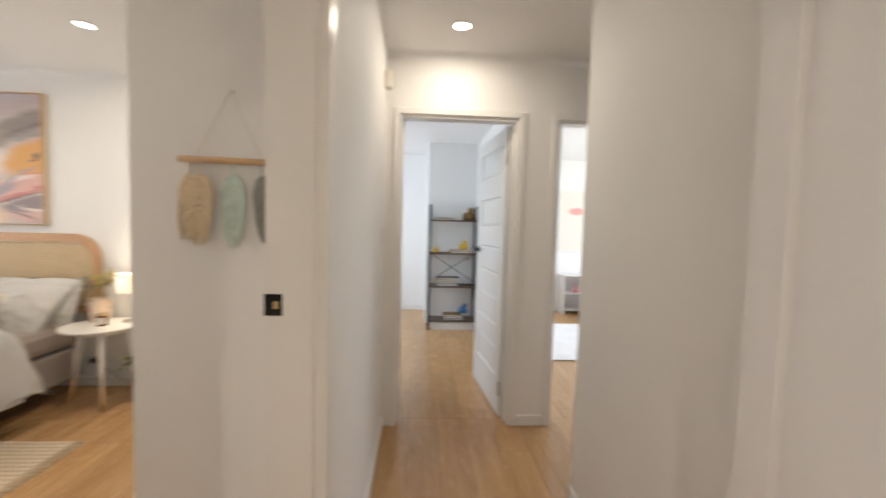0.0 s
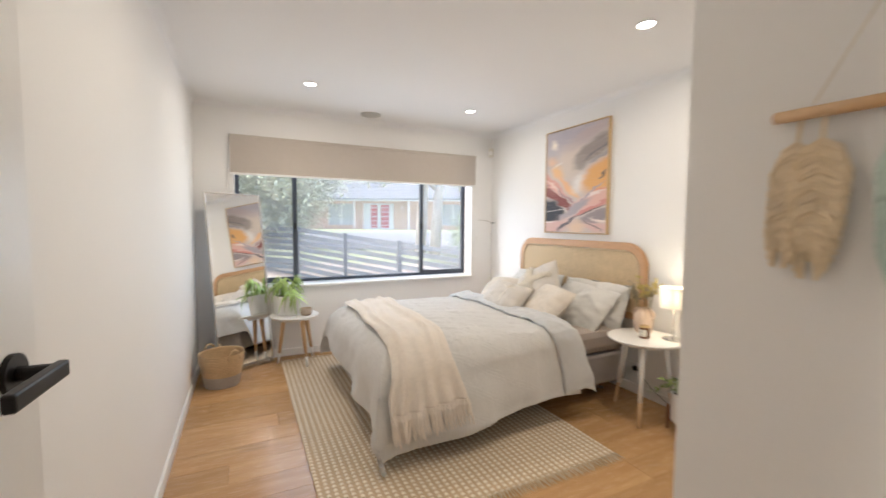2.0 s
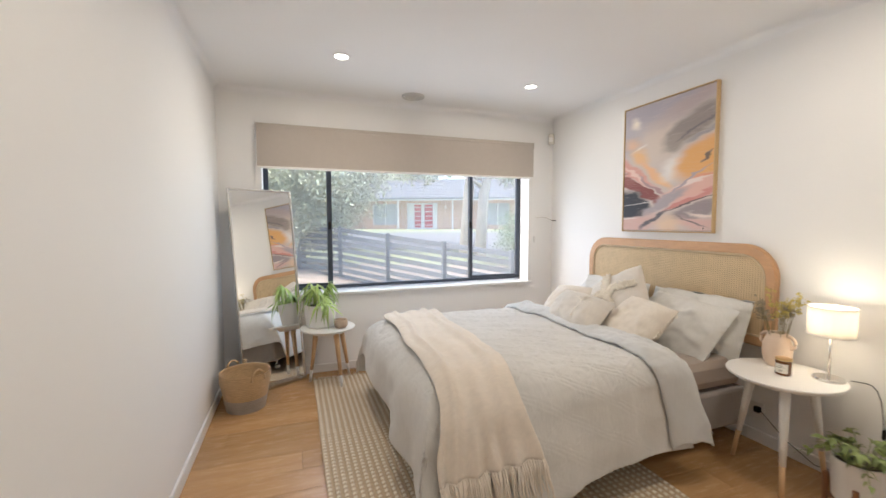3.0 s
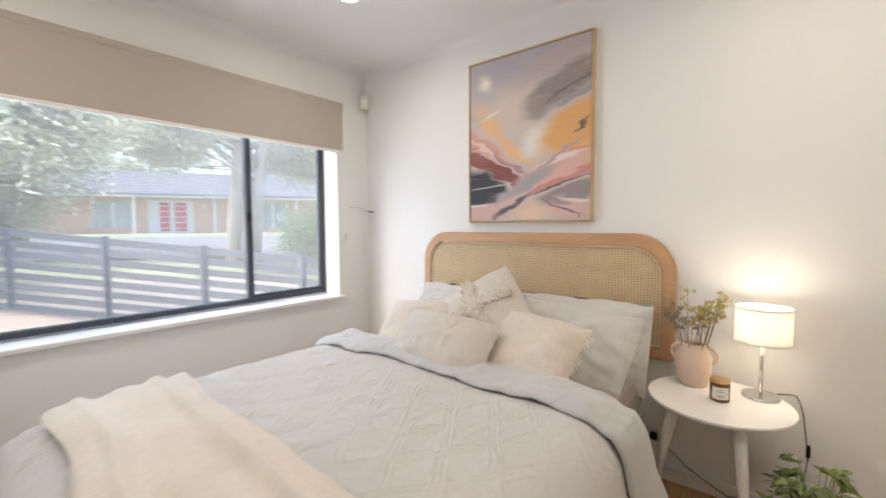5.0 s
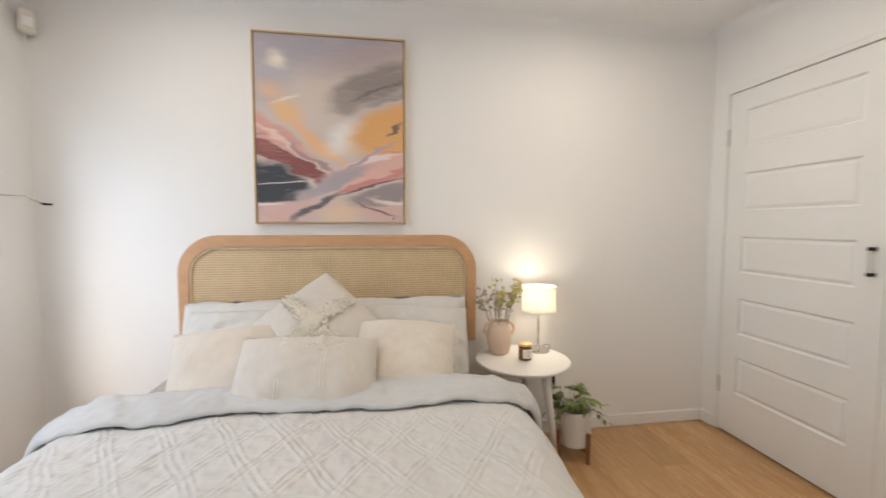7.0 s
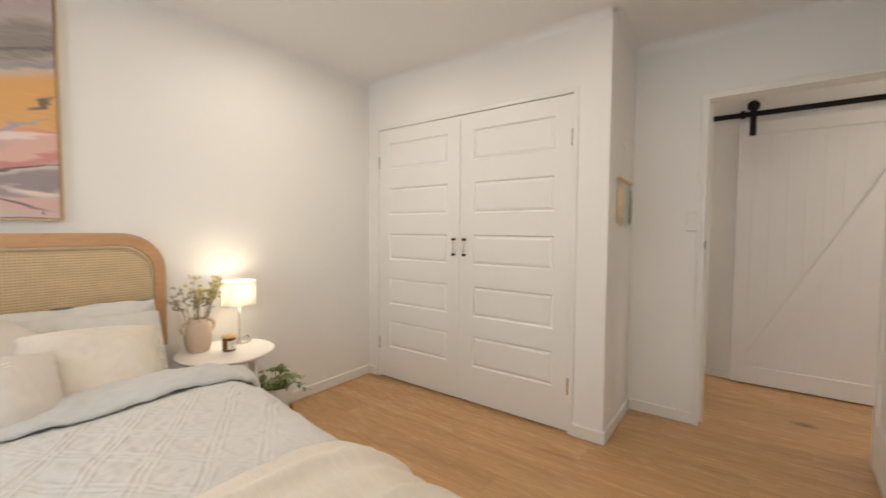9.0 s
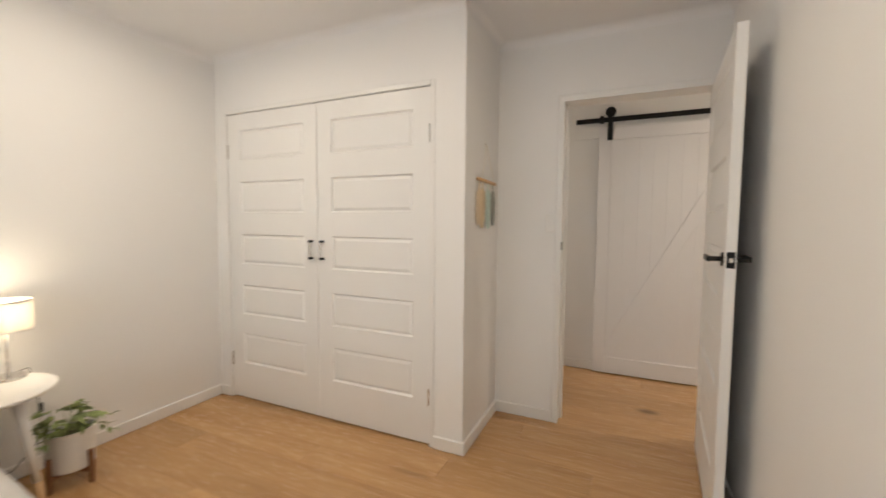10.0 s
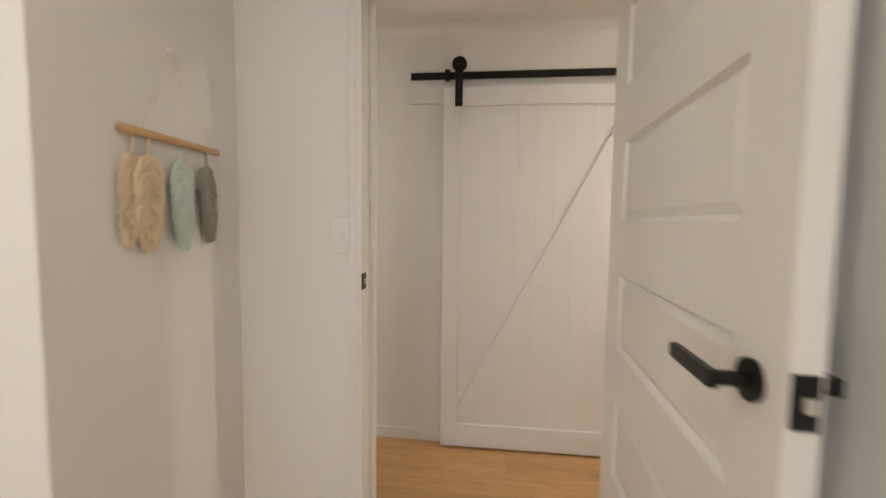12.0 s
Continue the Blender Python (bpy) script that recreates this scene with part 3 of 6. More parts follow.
def cushion_mesh(w, h, t, n=28, wrinkle=0.006, seed=0.0, sag=0.0):
    """A stuffed cushion, w across x, h along z, t thick in y, with pinched corners."""
    bm = bmesh.new()

    def at(u, v, side):
        a, c = 2 * u - 1, 2 * v - 1
        bulge = (max(0, 1 - abs(a) ** 2.6) * max(0, 1 - abs(c) ** 2.6)) ** 0.55
        pinch = 1 - 0.09 * (a * a) * (1 - c * c) - 0.0
        pinch2 = 1 - 0.09 * (c * c) * (1 - a * a)
        x, z = a * w / 2 * pinch2, c * h / 2 * pinch
        wob = noise.noise(Vector((x * 9 + seed, z * 9, side * 3.1 + seed))) * wrinkle * 2 + noise.noise(Vector((x * 22 + seed, z * 22, side))) * wrinkle
        y = side * t / 2 * bulge * (1 - sag * max(0, c)) + wob * bulge ** 0.5
        return Vector((x, y, z + wob * 0.5))
    for side in (-1, 1):
        g = [[bm.verts.new(at(i / n, j / n, side)) for j in range(n + 1)] for i in range(n + 1)]
        for i in range(n):
            for j in range(n):
                bm.faces.new((g[i][j], g[i + 1][j], g[i + 1][j + 1], g[i][j + 1]))
    bmesh.ops.remove_doubles(bm, verts=bm.verts, dist=0.0008)
    return bm


# ---- large structure ----
XW, YN, YS, XWD, XD, XH = -5.02, 4.118, 0.89, -1.238, -0.628, -0.512
XE, YE, YR = 0.505, 3.44, 2.168


def wall(name, rows, label, bevel=0.0):
    ob = part(name, boxes(*rows, bevel=bevel), M_WALL)
    return tagged(ob, label, "wall", kind="structure")


wall("wall_head", [(XW - 0.25, XH, YN, YN + 0.12, 0, CEIL)], "warm white painted plaster wall behind the bed")
WY0, WY1, WZ0, WZ1 = 1.22, 3.815, 0.722, 2.10
wall("wall_window", [(XW - 0.25, XW, YS - 0.12, WY0, 0, CEIL), (XW - 0.25, XW, WY1, YN, 0, CEIL), (XW - 0.25, XW, WY0, WY1, 0, WZ0), (XW - 0.25, XW, WY0, WY1, WZ1, CEIL)], "white painted plaster wall with a wide window opening")
wall("wall_south", [(XW, XD, YS - 0.12, YS, 0, CEIL)], "plain white painted plaster wall beside the open door")
DY0, DY1, DZ = 0.92, 1.763, 2.068
wall("wall_door", [(XD, XH, -2.0, DY0, 0, CEIL), (XD, XH, DY1, YN, 0, CEIL), (XD, XH, DY0, DY1, DZ, CEIL)], "white plaster wall with the bedroom doorway")
RY0, RY1, RZ = 2.375, 3.998, 2.051
wall("wall_wardrobe", [(XWD, XWD + 0.1, YR, RY0, 0, CEIL), (XWD, XWD + 0.1, RY1, YN, 0, CEIL), (XWD, XWD + 0.1, RY0, RY1, RZ, CEIL)], "white plaster wall around the built-in wardrobe")
wall("wall_recess", [(XWD + 0.1, XD, YR, YR + 0.1, 0, CEIL)], "white plaster side wall of the wardrobe recess")
wall("wall_hall_east", [(XE, XE + 0.1, -2.0, 2.68, 0, CEIL), (XE + 0.1, 2.2, 2.58, 2.68, 0, CEIL), (2.2, 2.3, 2.58, YE, 0, CEIL)], "white plaster hall wall behind the sliding door")
wall("wall_hall_south", [(XD, XE + 0.1, -2.1, -2.0, 0, CEIL)], "plain white hall end wall")
E1A, E1B, E2A, E2B = -0.43, 0.36, 0.625, 1.42
wall("wall_hall_end", [(XH, E1A, YE, YE + 0.1, 0, CEIL), (E1B, E2A, YE, YE + 0.1, 0, CEIL), (E2B, 2.3, YE, YE + 0.1, 0, CEIL), (E1A, E1B, YE, YE + 0.1, DZ, CEIL), (E2A, E2B, YE, YE + 0.1, DZ, CEIL)], "cream painted hall end wall with two doorways")
wall("wall_study", [(-2.5, -2.4, 4.24, 5.0, 0, CEIL), (-2.5, -2.4, 6.5, 7.3, 0, CEIL), (-2.5, -2.4, 5.0, 6.5, 0, 0.9), (-2.5, -2.4, 5.0, 6.5, 2.1, CEIL), (-2.5, 0.5, 7.2, 7.3, 0, CEIL), (-0.17, 0.5, 6.28, 7.2, 0, CEIL)], "pale white study walls with a projecting corner")
wall("wall_partition", [(0.5, 0.6, YE + 0.1, 7.3, 0, CEIL)], "plain white partition wall between two rooms")
wall("wall_nursery", [(0.6, 3.7, 7.3, 7.4, 0, CEIL), (3.6, 3.7, YE, 4.6, 0, CEIL), (3.6, 3.7, 6.4, 7.3, 0, CEIL), (3.6, 3.7, 4.6, 6.4, 0, 0.85), (3.6, 3.7, 4.6, 6.4, 2.15, CEIL), (2.3, 3.6, YE, YE + 0.1, 0, CEIL)], "bright white nursery walls")
tagged(part("ceiling", boxes((XW - 0.25, 3.7, -2.1, 7.4, CEIL, CEIL + 0.1)), M_CEIL), "flat white painted plasterboard ceiling", "ceiling", kind="structure")
floor_ob = tagged(part("floor", boxes((XW - 0.25, 3.7, -2.1, 7.4, -0.12, -0.012)), M_SUB), "honey oak laminate plank floor", "floor", kind="structure")


def cove(name, runs):
    """A small plaster cove along ceiling edges; a run: start, end, inward direction."""
    bm = bmesh.new()
    for (ax, ay), (bx, by), (nx, ny) in runs:
        prof = [(0.05 - 0.05 * math.cos(a), 0.05 - 0.05 * math.sin(a)) for a in [k * math.pi / 16 for k in range(9)]]
        ring = []
        for px, py in ((ax, ay), (bx, by)):
            ring.append([bm.verts.new((px + nx * d, py + ny * d, CEIL - h)) for d, h in prof])
        for k in range(len(prof) - 1):
            bm.faces.new((ring[0][k], ring[1][k], ring[1][k + 1], ring[0][k + 1]))
    return tagged(part(name, bm, M_CEIL, smooth=True), "white plaster cove cornice", "cornice", kind="structure")


cove("trim", [((XW, YN), (XWD, YN), (0, -1)), ((XW, YS), (XW, YN), (1, 0)), ((XW, YS), (XD, YS), (0, 1)), ((XD, YS), (XD, YR), (-1, 0)), ((XWD, YR), (XD, YR), (0, -1)), ((XWD, YR), (XWD, YN), (-1, 0)),
              ((XH, -2), (XH, YE), (1, 0)), ((XH, YE), (2.2, YE), (0, -1)), ((XE, -2), (XE, 2.68), (-1, 0)), ((XE, 2.68), (2.2, 2.68), (0, 1))])


def skirting(rows):
    """Skirting boards 75 mm high, each run a box with a rounded top."""
    bm = bmesh.new()
    for x0, x1, y0, y1 in rows:
        box(bm, x0, x1, y0, y1, 0.0, 0.075, bevel=0.004, seg=1)
    return tagged(part("baseboard", bm, M_TRIM), "white gloss painted skirting boards", "skirting", kind="structure")


SK = 0.015
skirting([(XW + SK, XWD - SK, YN - SK, YN), (XW, XW + SK, YS, YN), (XW + SK, XD, YS, YS + SK), (XD - SK, XD, DY1 + 0.024, YR - SK), (XWD, XD, YR - SK, YR),
          (XWD - SK, XWD, YR - SK, RY0 - 0.03), (XWD - SK, XWD, RY1 + 0.03, YN),
          (XH, XH + SK, DY1 + 0.05, YE - SK), (XH, XH + SK, -2.0, DY0 - 0.05), (XE - SK, XE, -2.0, 2.68), (XE, 2.2, 2.68, 2.68 + SK), (E1B + 0.045, E2A - 0.045, YE - SK, YE), (-2.4, -0.17, 7.185, 7.2), (0.6, 3.6, 7.285, 7.3)])


def door_trim(name, axis, plane, out, a0, a1, top, w=0.045, t=0.016):
    """An architrave round an opening, on one face of a wall."""
    bm = bmesh.new()
    lo, hi = sorted((plane, plane + out * t))
    for c0, c1, z0, z1 in ((a0 - w, a0, 0, top + w), (a1, a1 + w, 0, top + w), (a0, a1, top, top + w)):
        if axis == "x":
            box(bm, lo, hi, c0, c1, z0, z1, bevel=0.004, seg=2)
        else:
            box(bm, c0, c1, lo, hi, z0, z1, bevel=0.004, seg=2)
    return tagged(part(name, bm, M_TRIM), "white gloss painted door architrave", "architrave", kind="structure")


def jamb(axis, p0, p1, a0, a1, top, t=0.018):
    bm = bmesh.new()
    for c0, c1, z0, z1 in ((a0, a0 + t, 0, top), (a1 - t, a1, 0, top), (a0 + t, a1 - t, top - t, top)):
        if axis == "x":
            box(bm, p0, p1, c0, c1, z0, z1)
        else:
            box(bm, c0, c1, p0, p1, z0, z1)
    # stop bead
    mid = p0 + 0.6 * (p1 - p0)
    for c0, c1, z0, z1 in ((a0 + t, a0 + t + 0.016, 0, top - t), (a1 - t - 0.016, a1 - t, 0, top - t)):
        if axis == "x":
            box(bm, mid, mid + 0.03, c0, c1, z0, z1)
        else:
            box(bm, c0, c1, mid, mid + 0.03, z0, z1)
    return tagged(part("trim", bm, M_TRIM), "white painted door jamb lining", "door jamb", kind="structure")


door_trim("trim", "x", XD, -1, DY0, DY1, DZ, w=0.024, t=0.016)
door_trim("trim", "x", XH, 1, DY0, DY1, DZ)
jamb("x", XD - 0.017, XH + 0.014, DY0, DY1, DZ)
door_trim("trim", "y", YE, -1, E1A + 0.01, E1B, DZ, w=0.04)
jamb("y", YE, YE + 0.1, E1A, E1B, DZ)
door_trim("trim", "y", YE, -1, E2A, E2B, DZ, w=0.04)
jamb("y", YE, YE + 0.1, E2A, E2B, DZ)
door_trim("trim", "x", XWD, -1, RY0, RY1, RZ, w=0.03, t=0.006)


def panel_door_mesh(w, h, t, panels, margin):
    """A moulded door leaf, x from 0 to w, z from 0 to h, y from 0 to t, with horizontal recessed panels on both faces."""
    bm = bmesh.new()
    xs = [0, margin, w - margin, w]
    zs = [0] + [z for p in panels for z in p] + [h]
    for y, flip in ((0, 1), (t, -1)):
        g = [[bm.verts.new((x, y, z)) for z in zs] for x in xs]
        mids = []
        for i in range(3):
            for j in range(len(zs) - 1):
                f = bm.faces.new((g[i][j], g[i + 1][j], g[i + 1][j + 1], g[i][j + 1]))
                if i == 1 and j % 2 == 1:
                    mids.append(f)
        bm.faces.ensure_lookup_table()
        bmesh.ops.recalc_face_normals(bm, faces=bm.faces)
        for f in mids:
            bmesh.ops.inset_individual(bm, faces=[f], thickness=0.014)
            for v in f.verts:
                v.co.y += flip * 0.0115
            bmesh.ops.inset_individual(bm, faces=[f], thickness=0.026)
            for v in f.verts:
                v.co.y -= flip * 0.008
    bmesh.ops.bridge_loops(bm, edges=[e for e in bm.edges if len(e.link_faces) == 1])
    bmesh.ops.remove_doubles(bm, verts=bm.verts, dist=0.0002)
    return bm


PANELS = [(0.255, 0.475), (0.615, 0.83), (0.982, 1.195), (1.345, 1.565), (1.715, 1.925)]


def lever(parent, side, x, z, t, length=0.115, hx=-1):
    """A black lever handle on a round rose; side -1 on the y = 0 face, 1 on the y = t face; hx the way that the lever points."""
    y = 0 if side < 0 else t
    h = part("handle", lathe([(0, 0), (0.027, 0), (0.027, 0.007), (0.0, 0.007)], 28), M_BLACK, parent, "matt black round rose", m=Matrix.Translation((x, y, z)) @ pose(0, 0, 0, 90 if side < 0 else -90))
    bm = tube([(x, y, z), (x, y + side * 0.05, z)], 0.01, 12)
    y0, y1 = sorted((y + side * 0.042, y + side * 0.056))
    box(bm, *sorted((x - hx * 0.012, x + hx * length)), y0, y1, z - 0.011, z + 0.011, bevel=0.003)
    part("lever", bm, M_BLACK, h, m=h.matrix_basis.inverted())


def door_leaf(name, hinge, angle, w, h, panels, label, t=0.036, mirrored=False, latch_z=1.15):
    """A hinged panel door: hinge at the origin, leaf along local x."""
    d = thing(name, Matrix.Translation(hinge) @ pose(0, 0, 0, 0, 0, angle), label, "door")
    part("leaf", panel_door_mesh(w, h, t, panels, 0.115), M_DOOR, d)
    lever(d, -1, w - 0.062, latch_z, t)
    lever(d, 1, w - 0.062, latch_z, t)
    part("latch_plate", boxes((w - 0.001, w + 0.003, 0.004, t - 0.004, latch_z - 0.031, latch_z + 0.031), bevel=0.0008), M_BLACK, d, "black latch plate")
    part("latch_tongue", boxes((w + 0.003, w + 0.012, 0.011, t - 0.011, latch_z - 0.009, latch_z + 0.009), bevel=0.002), M_CHROME, d, "steel latch tongue")
    for hz in (0.2, 1.82):
        part("hinge", tube([(-0.006, t / 2 + (0.022 if not mirrored else -0.022), hz - 0.05), (-0.006, t / 2 + (0.022 if not mirrored else -0.022), hz + 0.05)], 0.007, 10), M_CHROME, d, "steel butt hinge")
    return d


# the bedroom door, swung back towards the south wall
door_leaf("door_1", (-0.6, 0.97, 0.012), 176.3, 0.83, 2.03, PANELS, "white moulded five-panel door standing open")
# the study door, swung into the study
door_leaf("door_2", (E1B - 0.018, YE + 0.112, 0.012), 95.5, 0.77, 2.03, PANELS, "white moulded five-panel door open into the study")
strike = thing("strike_plate", Matrix.Translation((-0.613, DY1 - 0.018, 1.155)), "black strike plate let into the door jamb", "strike plate")
part("plate", boxes((-0.034, 0.008, -0.003, 0.0, -0.026, 0.026), bevel=0.001), M_BLACK, strike)
part("keeper", boxes((-0.012, 0.0, -0.0045, -0.003, -0.009, 0.009), bevel=0.0005), M_BRASS, strike, "brass keeper")

# wardrobe: two panel doors with bar pulls
wardrobe = thing("wardrobe", Matrix.Translation((XWD, RY0, 0)), "white built-in wardrobe with closed five-panel doors", "wardrobe")
half = (RY1 - RY0) / 2 - 0.003
for k in range(2):
    m = Matrix.Translation((0.04, 0.002 + k * (half + 0.003), 0.012)) @ pose(0, 0, 0, 0, 0, 90)
    d = part("wardrobe_door", panel_door_mesh(half - 0.001, 2.035, 0.034, PANELS, 0.11), M_DOOR, wardrobe, m=m)
    hy = half - 0.045 if k == 0 else 0.042
    pull = part("pull", tube([(hy, 0.034 + 0.028, 1.05), (hy, 0.034 + 0.028, 1.16)], 0.0055, 10), M_CHROME, d, "nickel bar pull with black ends")
    for z in (1.05, 1.16):
        part("pull_end", boxes((hy - 0.008, hy + 0.008, 0.034, 0.068, z - 0.008, z + 0.008), bevel=0.002), M_BLACK, d, "black pull end")
    for z in (0.28, 1.78):
        hx = 0.002 if k == 0 else half - 0.004
        part("hinge", tube([(hx, 0.04, z - 0.05), (hx, 0.04, z + 0.05)], 0.006, 10), M_CHROME, d, "steel hinge knuckle")
part("carcass", boxes((0.58, 0.6, -0.1, RY1 - RY0 + 0.1, 0, 2.3)), M_WHITE, wardrobe)

# window: charcoal sliding frames
window = thing("window_1", Matrix.Translation((XW - 0.19, 0, 0)), "wide charcoal aluminium sliding window in three panes", "window", kind="structure")
FT = 0.03
part("window_frame", boxes((-0.03, 0.03, WY0, WY1, WZ0 + 0.012, WZ0 + 0.012 + FT), (-0.03, 0.03, WY0, WY1, WZ1 - FT, WZ1), (-0.03, 0.03, WY0, WY0 + FT, WZ0 + FT, WZ1 - FT), (-0.03, 0.03, WY1 - FT, WY1, WZ0 + FT, WZ1 - FT), bevel=0.002), M_FRAME, window)
for yc, w in ((1.784, 0.034), (3.221, 0.028)):
    part("mullion", boxes((-0.026, 0.024, yc - w / 2, yc + w / 2, WZ0 + FT, WZ1 - FT), bevel=0.002), M_FRAME, window)
    part("catch", boxes((0.024, 0.04, yc - 0.02, yc + 0.01, 1.29, 1.36), bevel=0.004), M_BLACK, window, "black sash catch")
for y0, y1 in ((WY0 + FT, 1.767), (3.235, WY1 - FT)):
    part("sash", boxes((-0.02, 0.02, y0, y1, WZ0 + FT + 0.012, WZ0 + FT + 0.035), (-0.02, 0.02, y0, y0 + 0.01, WZ0 + FT + 0.035, WZ1 - FT), (-0.02, 0.02, y1 - 0.01, y1, WZ0 + FT + 0.035, WZ1 - FT), bevel=0.002), M_FRAME, window)
for y0, y1 in ((WY0 + FT, 1.767), (1.801, 3.207), (3.235, WY1 - FT)):
    pane = part("pane", boxes((-0.004, 0.0, y0, y1, WZ0 + FT, WZ1 - FT)), M_GLASS, window, "clear glass")
    pane.visible_shadow = False
part("window_sill", boxes((0.03, 0.222, WY0, WY1, WZ0 - 0.016, WZ0 + 0.004), (0.19, 0.225, WY0 - 0.03, WY1 + 0.03, WZ0 - 0.02, WZ0 + 0.0), bevel=0.003), M_TRIM, window, "white painted sill")
part("architrave", boxes((0.19, 0.202, WY0 - 0.045, WY0, WZ0 - 0.02, WZ1), (0.19, 0.202, WY1, WY1 + 0.045, WZ0 - 0.02, WZ1), bevel=0.003), M_TRIM, window)

blind = thing("roller_blind", Matrix.Translation((XW, 0, 0)), "taupe fabric roller blind part lowered over the window", "blind")
part("fabric", sheet(lambda u, v: (0.05 - 0.004 * math.sin(3 * u), 1.19 + u * (3.845 - 1.19), 2.18 - v * 0.36), 20, 4), M_BLIND, blind)
thicken(blind.children[0], 0.004)
part("roll", tube([(0.028, 1.2, 2.154), (0.028, 3.84, 2.154)], 0.022, 20), M_BLIND, blind)
part("bottom_rail", boxes((0.038, 0.055, 1.19, 3.845, 1.806, 1.826), bevel=0.004), M_WHITE, blind, "pale bottom rail")
for y in (1.186, 3.847):
    part("bracket", boxes((0.0, 0.056, y - 0.002, y + 0.002, 2.12, 2.184), bevel=0.001), M_GREYPLASTIC, blind)

# ---- the bed ----
BX0, BX1, BY0, BY1 = -4.335, -2.80, 2.02, 4.02
TOP = 0.585
bed = thing("bed", Matrix.Translation((0, 0, 0)), "queen bed with a grey fabric base and a cane headboard", "bed")
part("base", boxes((BX0, BX1 - 0.075, BY0, BY1, 0.125, 0.355), bevel=0.02), M_BASEF, bed, "grey upholstered base")
part("mattress", boxes((BX0 - 0.005, BX1 - 0.08, BY0 + 0.03, BY1, 0.36, TOP - 0.03), bevel=0.06), M_SHEET, bed, "mattress in a taupe fitted sheet")
for x in (BX0 + 0.12, BX1 - 0.17):
    for y in (BY0 + 0.2, (BY0 + BY1) / 2, BY1 - 0.18):
        part("castor", lathe([(0, 0.02), (0.022, 0.02), (0.03, 0.035), (0.03, 0.055), (0.012, 0.07), (0.012, 0.13), (0, 0.13)], 20, cx=x, cy=y), M_CHROME, bed, "chrome castor leg")


def outline(x0, x1, z0, z1, r, n=14):
    pts = [(x0, z0)]
    pts += [(x0 + r - r * math.cos(k * math.pi / 2 / n), z1 - r + r * math.sin(k * math.pi / 2 / n)) for k in range(n + 1)]
    pts += [(x1 - r + r * math.sin(k * math.pi / 2 / n), z1 - r + r * math.cos(k * math.pi / 2 / n)) for k in range(n + 1)]
    pts += [(x1, z0)]
    return pts


HX0, HX1, HZ0, HZ1 = -4.362, -2.772, 0.60, 1.215
headboard = thing("headboard", Matrix.Translation((HX0, YN - 0.05, HZ0)), "rounded beech headboard with woven cane panel", "headboard")
hw, hh = HX1 - HX0, HZ1 - HZ0
bm = bmesh.new()
oo = outline(0, hw, 0, hh, 0.2)
ii = outline(0.055, hw - 0.055, 0.055, hh - 0.06, 0.15)
lay = [[bm.verts.new((x, y, z)) for x, z in loop] for loop, y in ((oo, 0.042), (oo, 0.008), (ii, 0.008), (ii, 0.042))]
for a, b in ((0, 1), (1, 2), (2, 3), (3, 0)):
    n = len(oo)
    for k in range(n):
        bm.faces.new((lay[a][k], lay[a][(k + 1) % n], lay[b][(k + 1) % n], lay[b][k]))
bmesh.ops.bevel(bm, geom=[e for e in bm.edges if any(v in lay[1] for v in e.verts) and all(v in lay[1] for v in e.verts)], offset=0.008, segments=3, affect="EDGES")
part("frame", bm, M_HEADWOOD, headboard, smooth=False)
bm = bmesh.new()
cl = outline(0.05, hw - 0.05, 0.05, hh - 0.055, 0.15)
fr = [bm.verts.new((x, 0.018, z)) for x, z in cl]
bk = [bm.verts.new((x, 0.024, z)) for x, z in cl]
bm.faces.new(fr)
bm.faces.new(list(reversed(bk)))
for k in range(len(cl)):
    bm.faces.new((fr[k], bk[k], bk[(k + 1) % len(cl)], fr[(k + 1) % len(cl)]))
bmesh.ops.triangulate(bm, faces=bm.faces)
part("cane_panel", bm, M_CANE, headboard, "woven natural cane")
sp = outline(0.064, hw - 0.064, 0.064, hh - 0.069, 0.142)
part("spline", tube([(x, 0.012, z) for x, z in sp + sp[:1]], 0.0045, 6, cap=False), M_SPLINE, headboard, "pale cane edging")
part("wall_cleat", boxes((0.2, hw - 0.2, 0.042, 0.05, 0.2, 0.3)), M_HEADWOOD, headboard)


def fold(s, lo, hi, r):
    """Place and drop of cloth at the run s over a bed from lo to hi with rounded edges r."""
    if lo + r <= s <= hi - r:
        return s, 0.0
    edge, sign = (hi, 1) if s > hi - r else (lo, -1)
    d = (s - (hi - r)) if sign > 0 else ((lo + r) - s)
    a = d / r
    if a < math.pi / 2:
        return edge + sign * (-r + r * math.sin(a)), r * (1 - math.cos(a))
    return edge, r + (d - r * math.pi / 2)


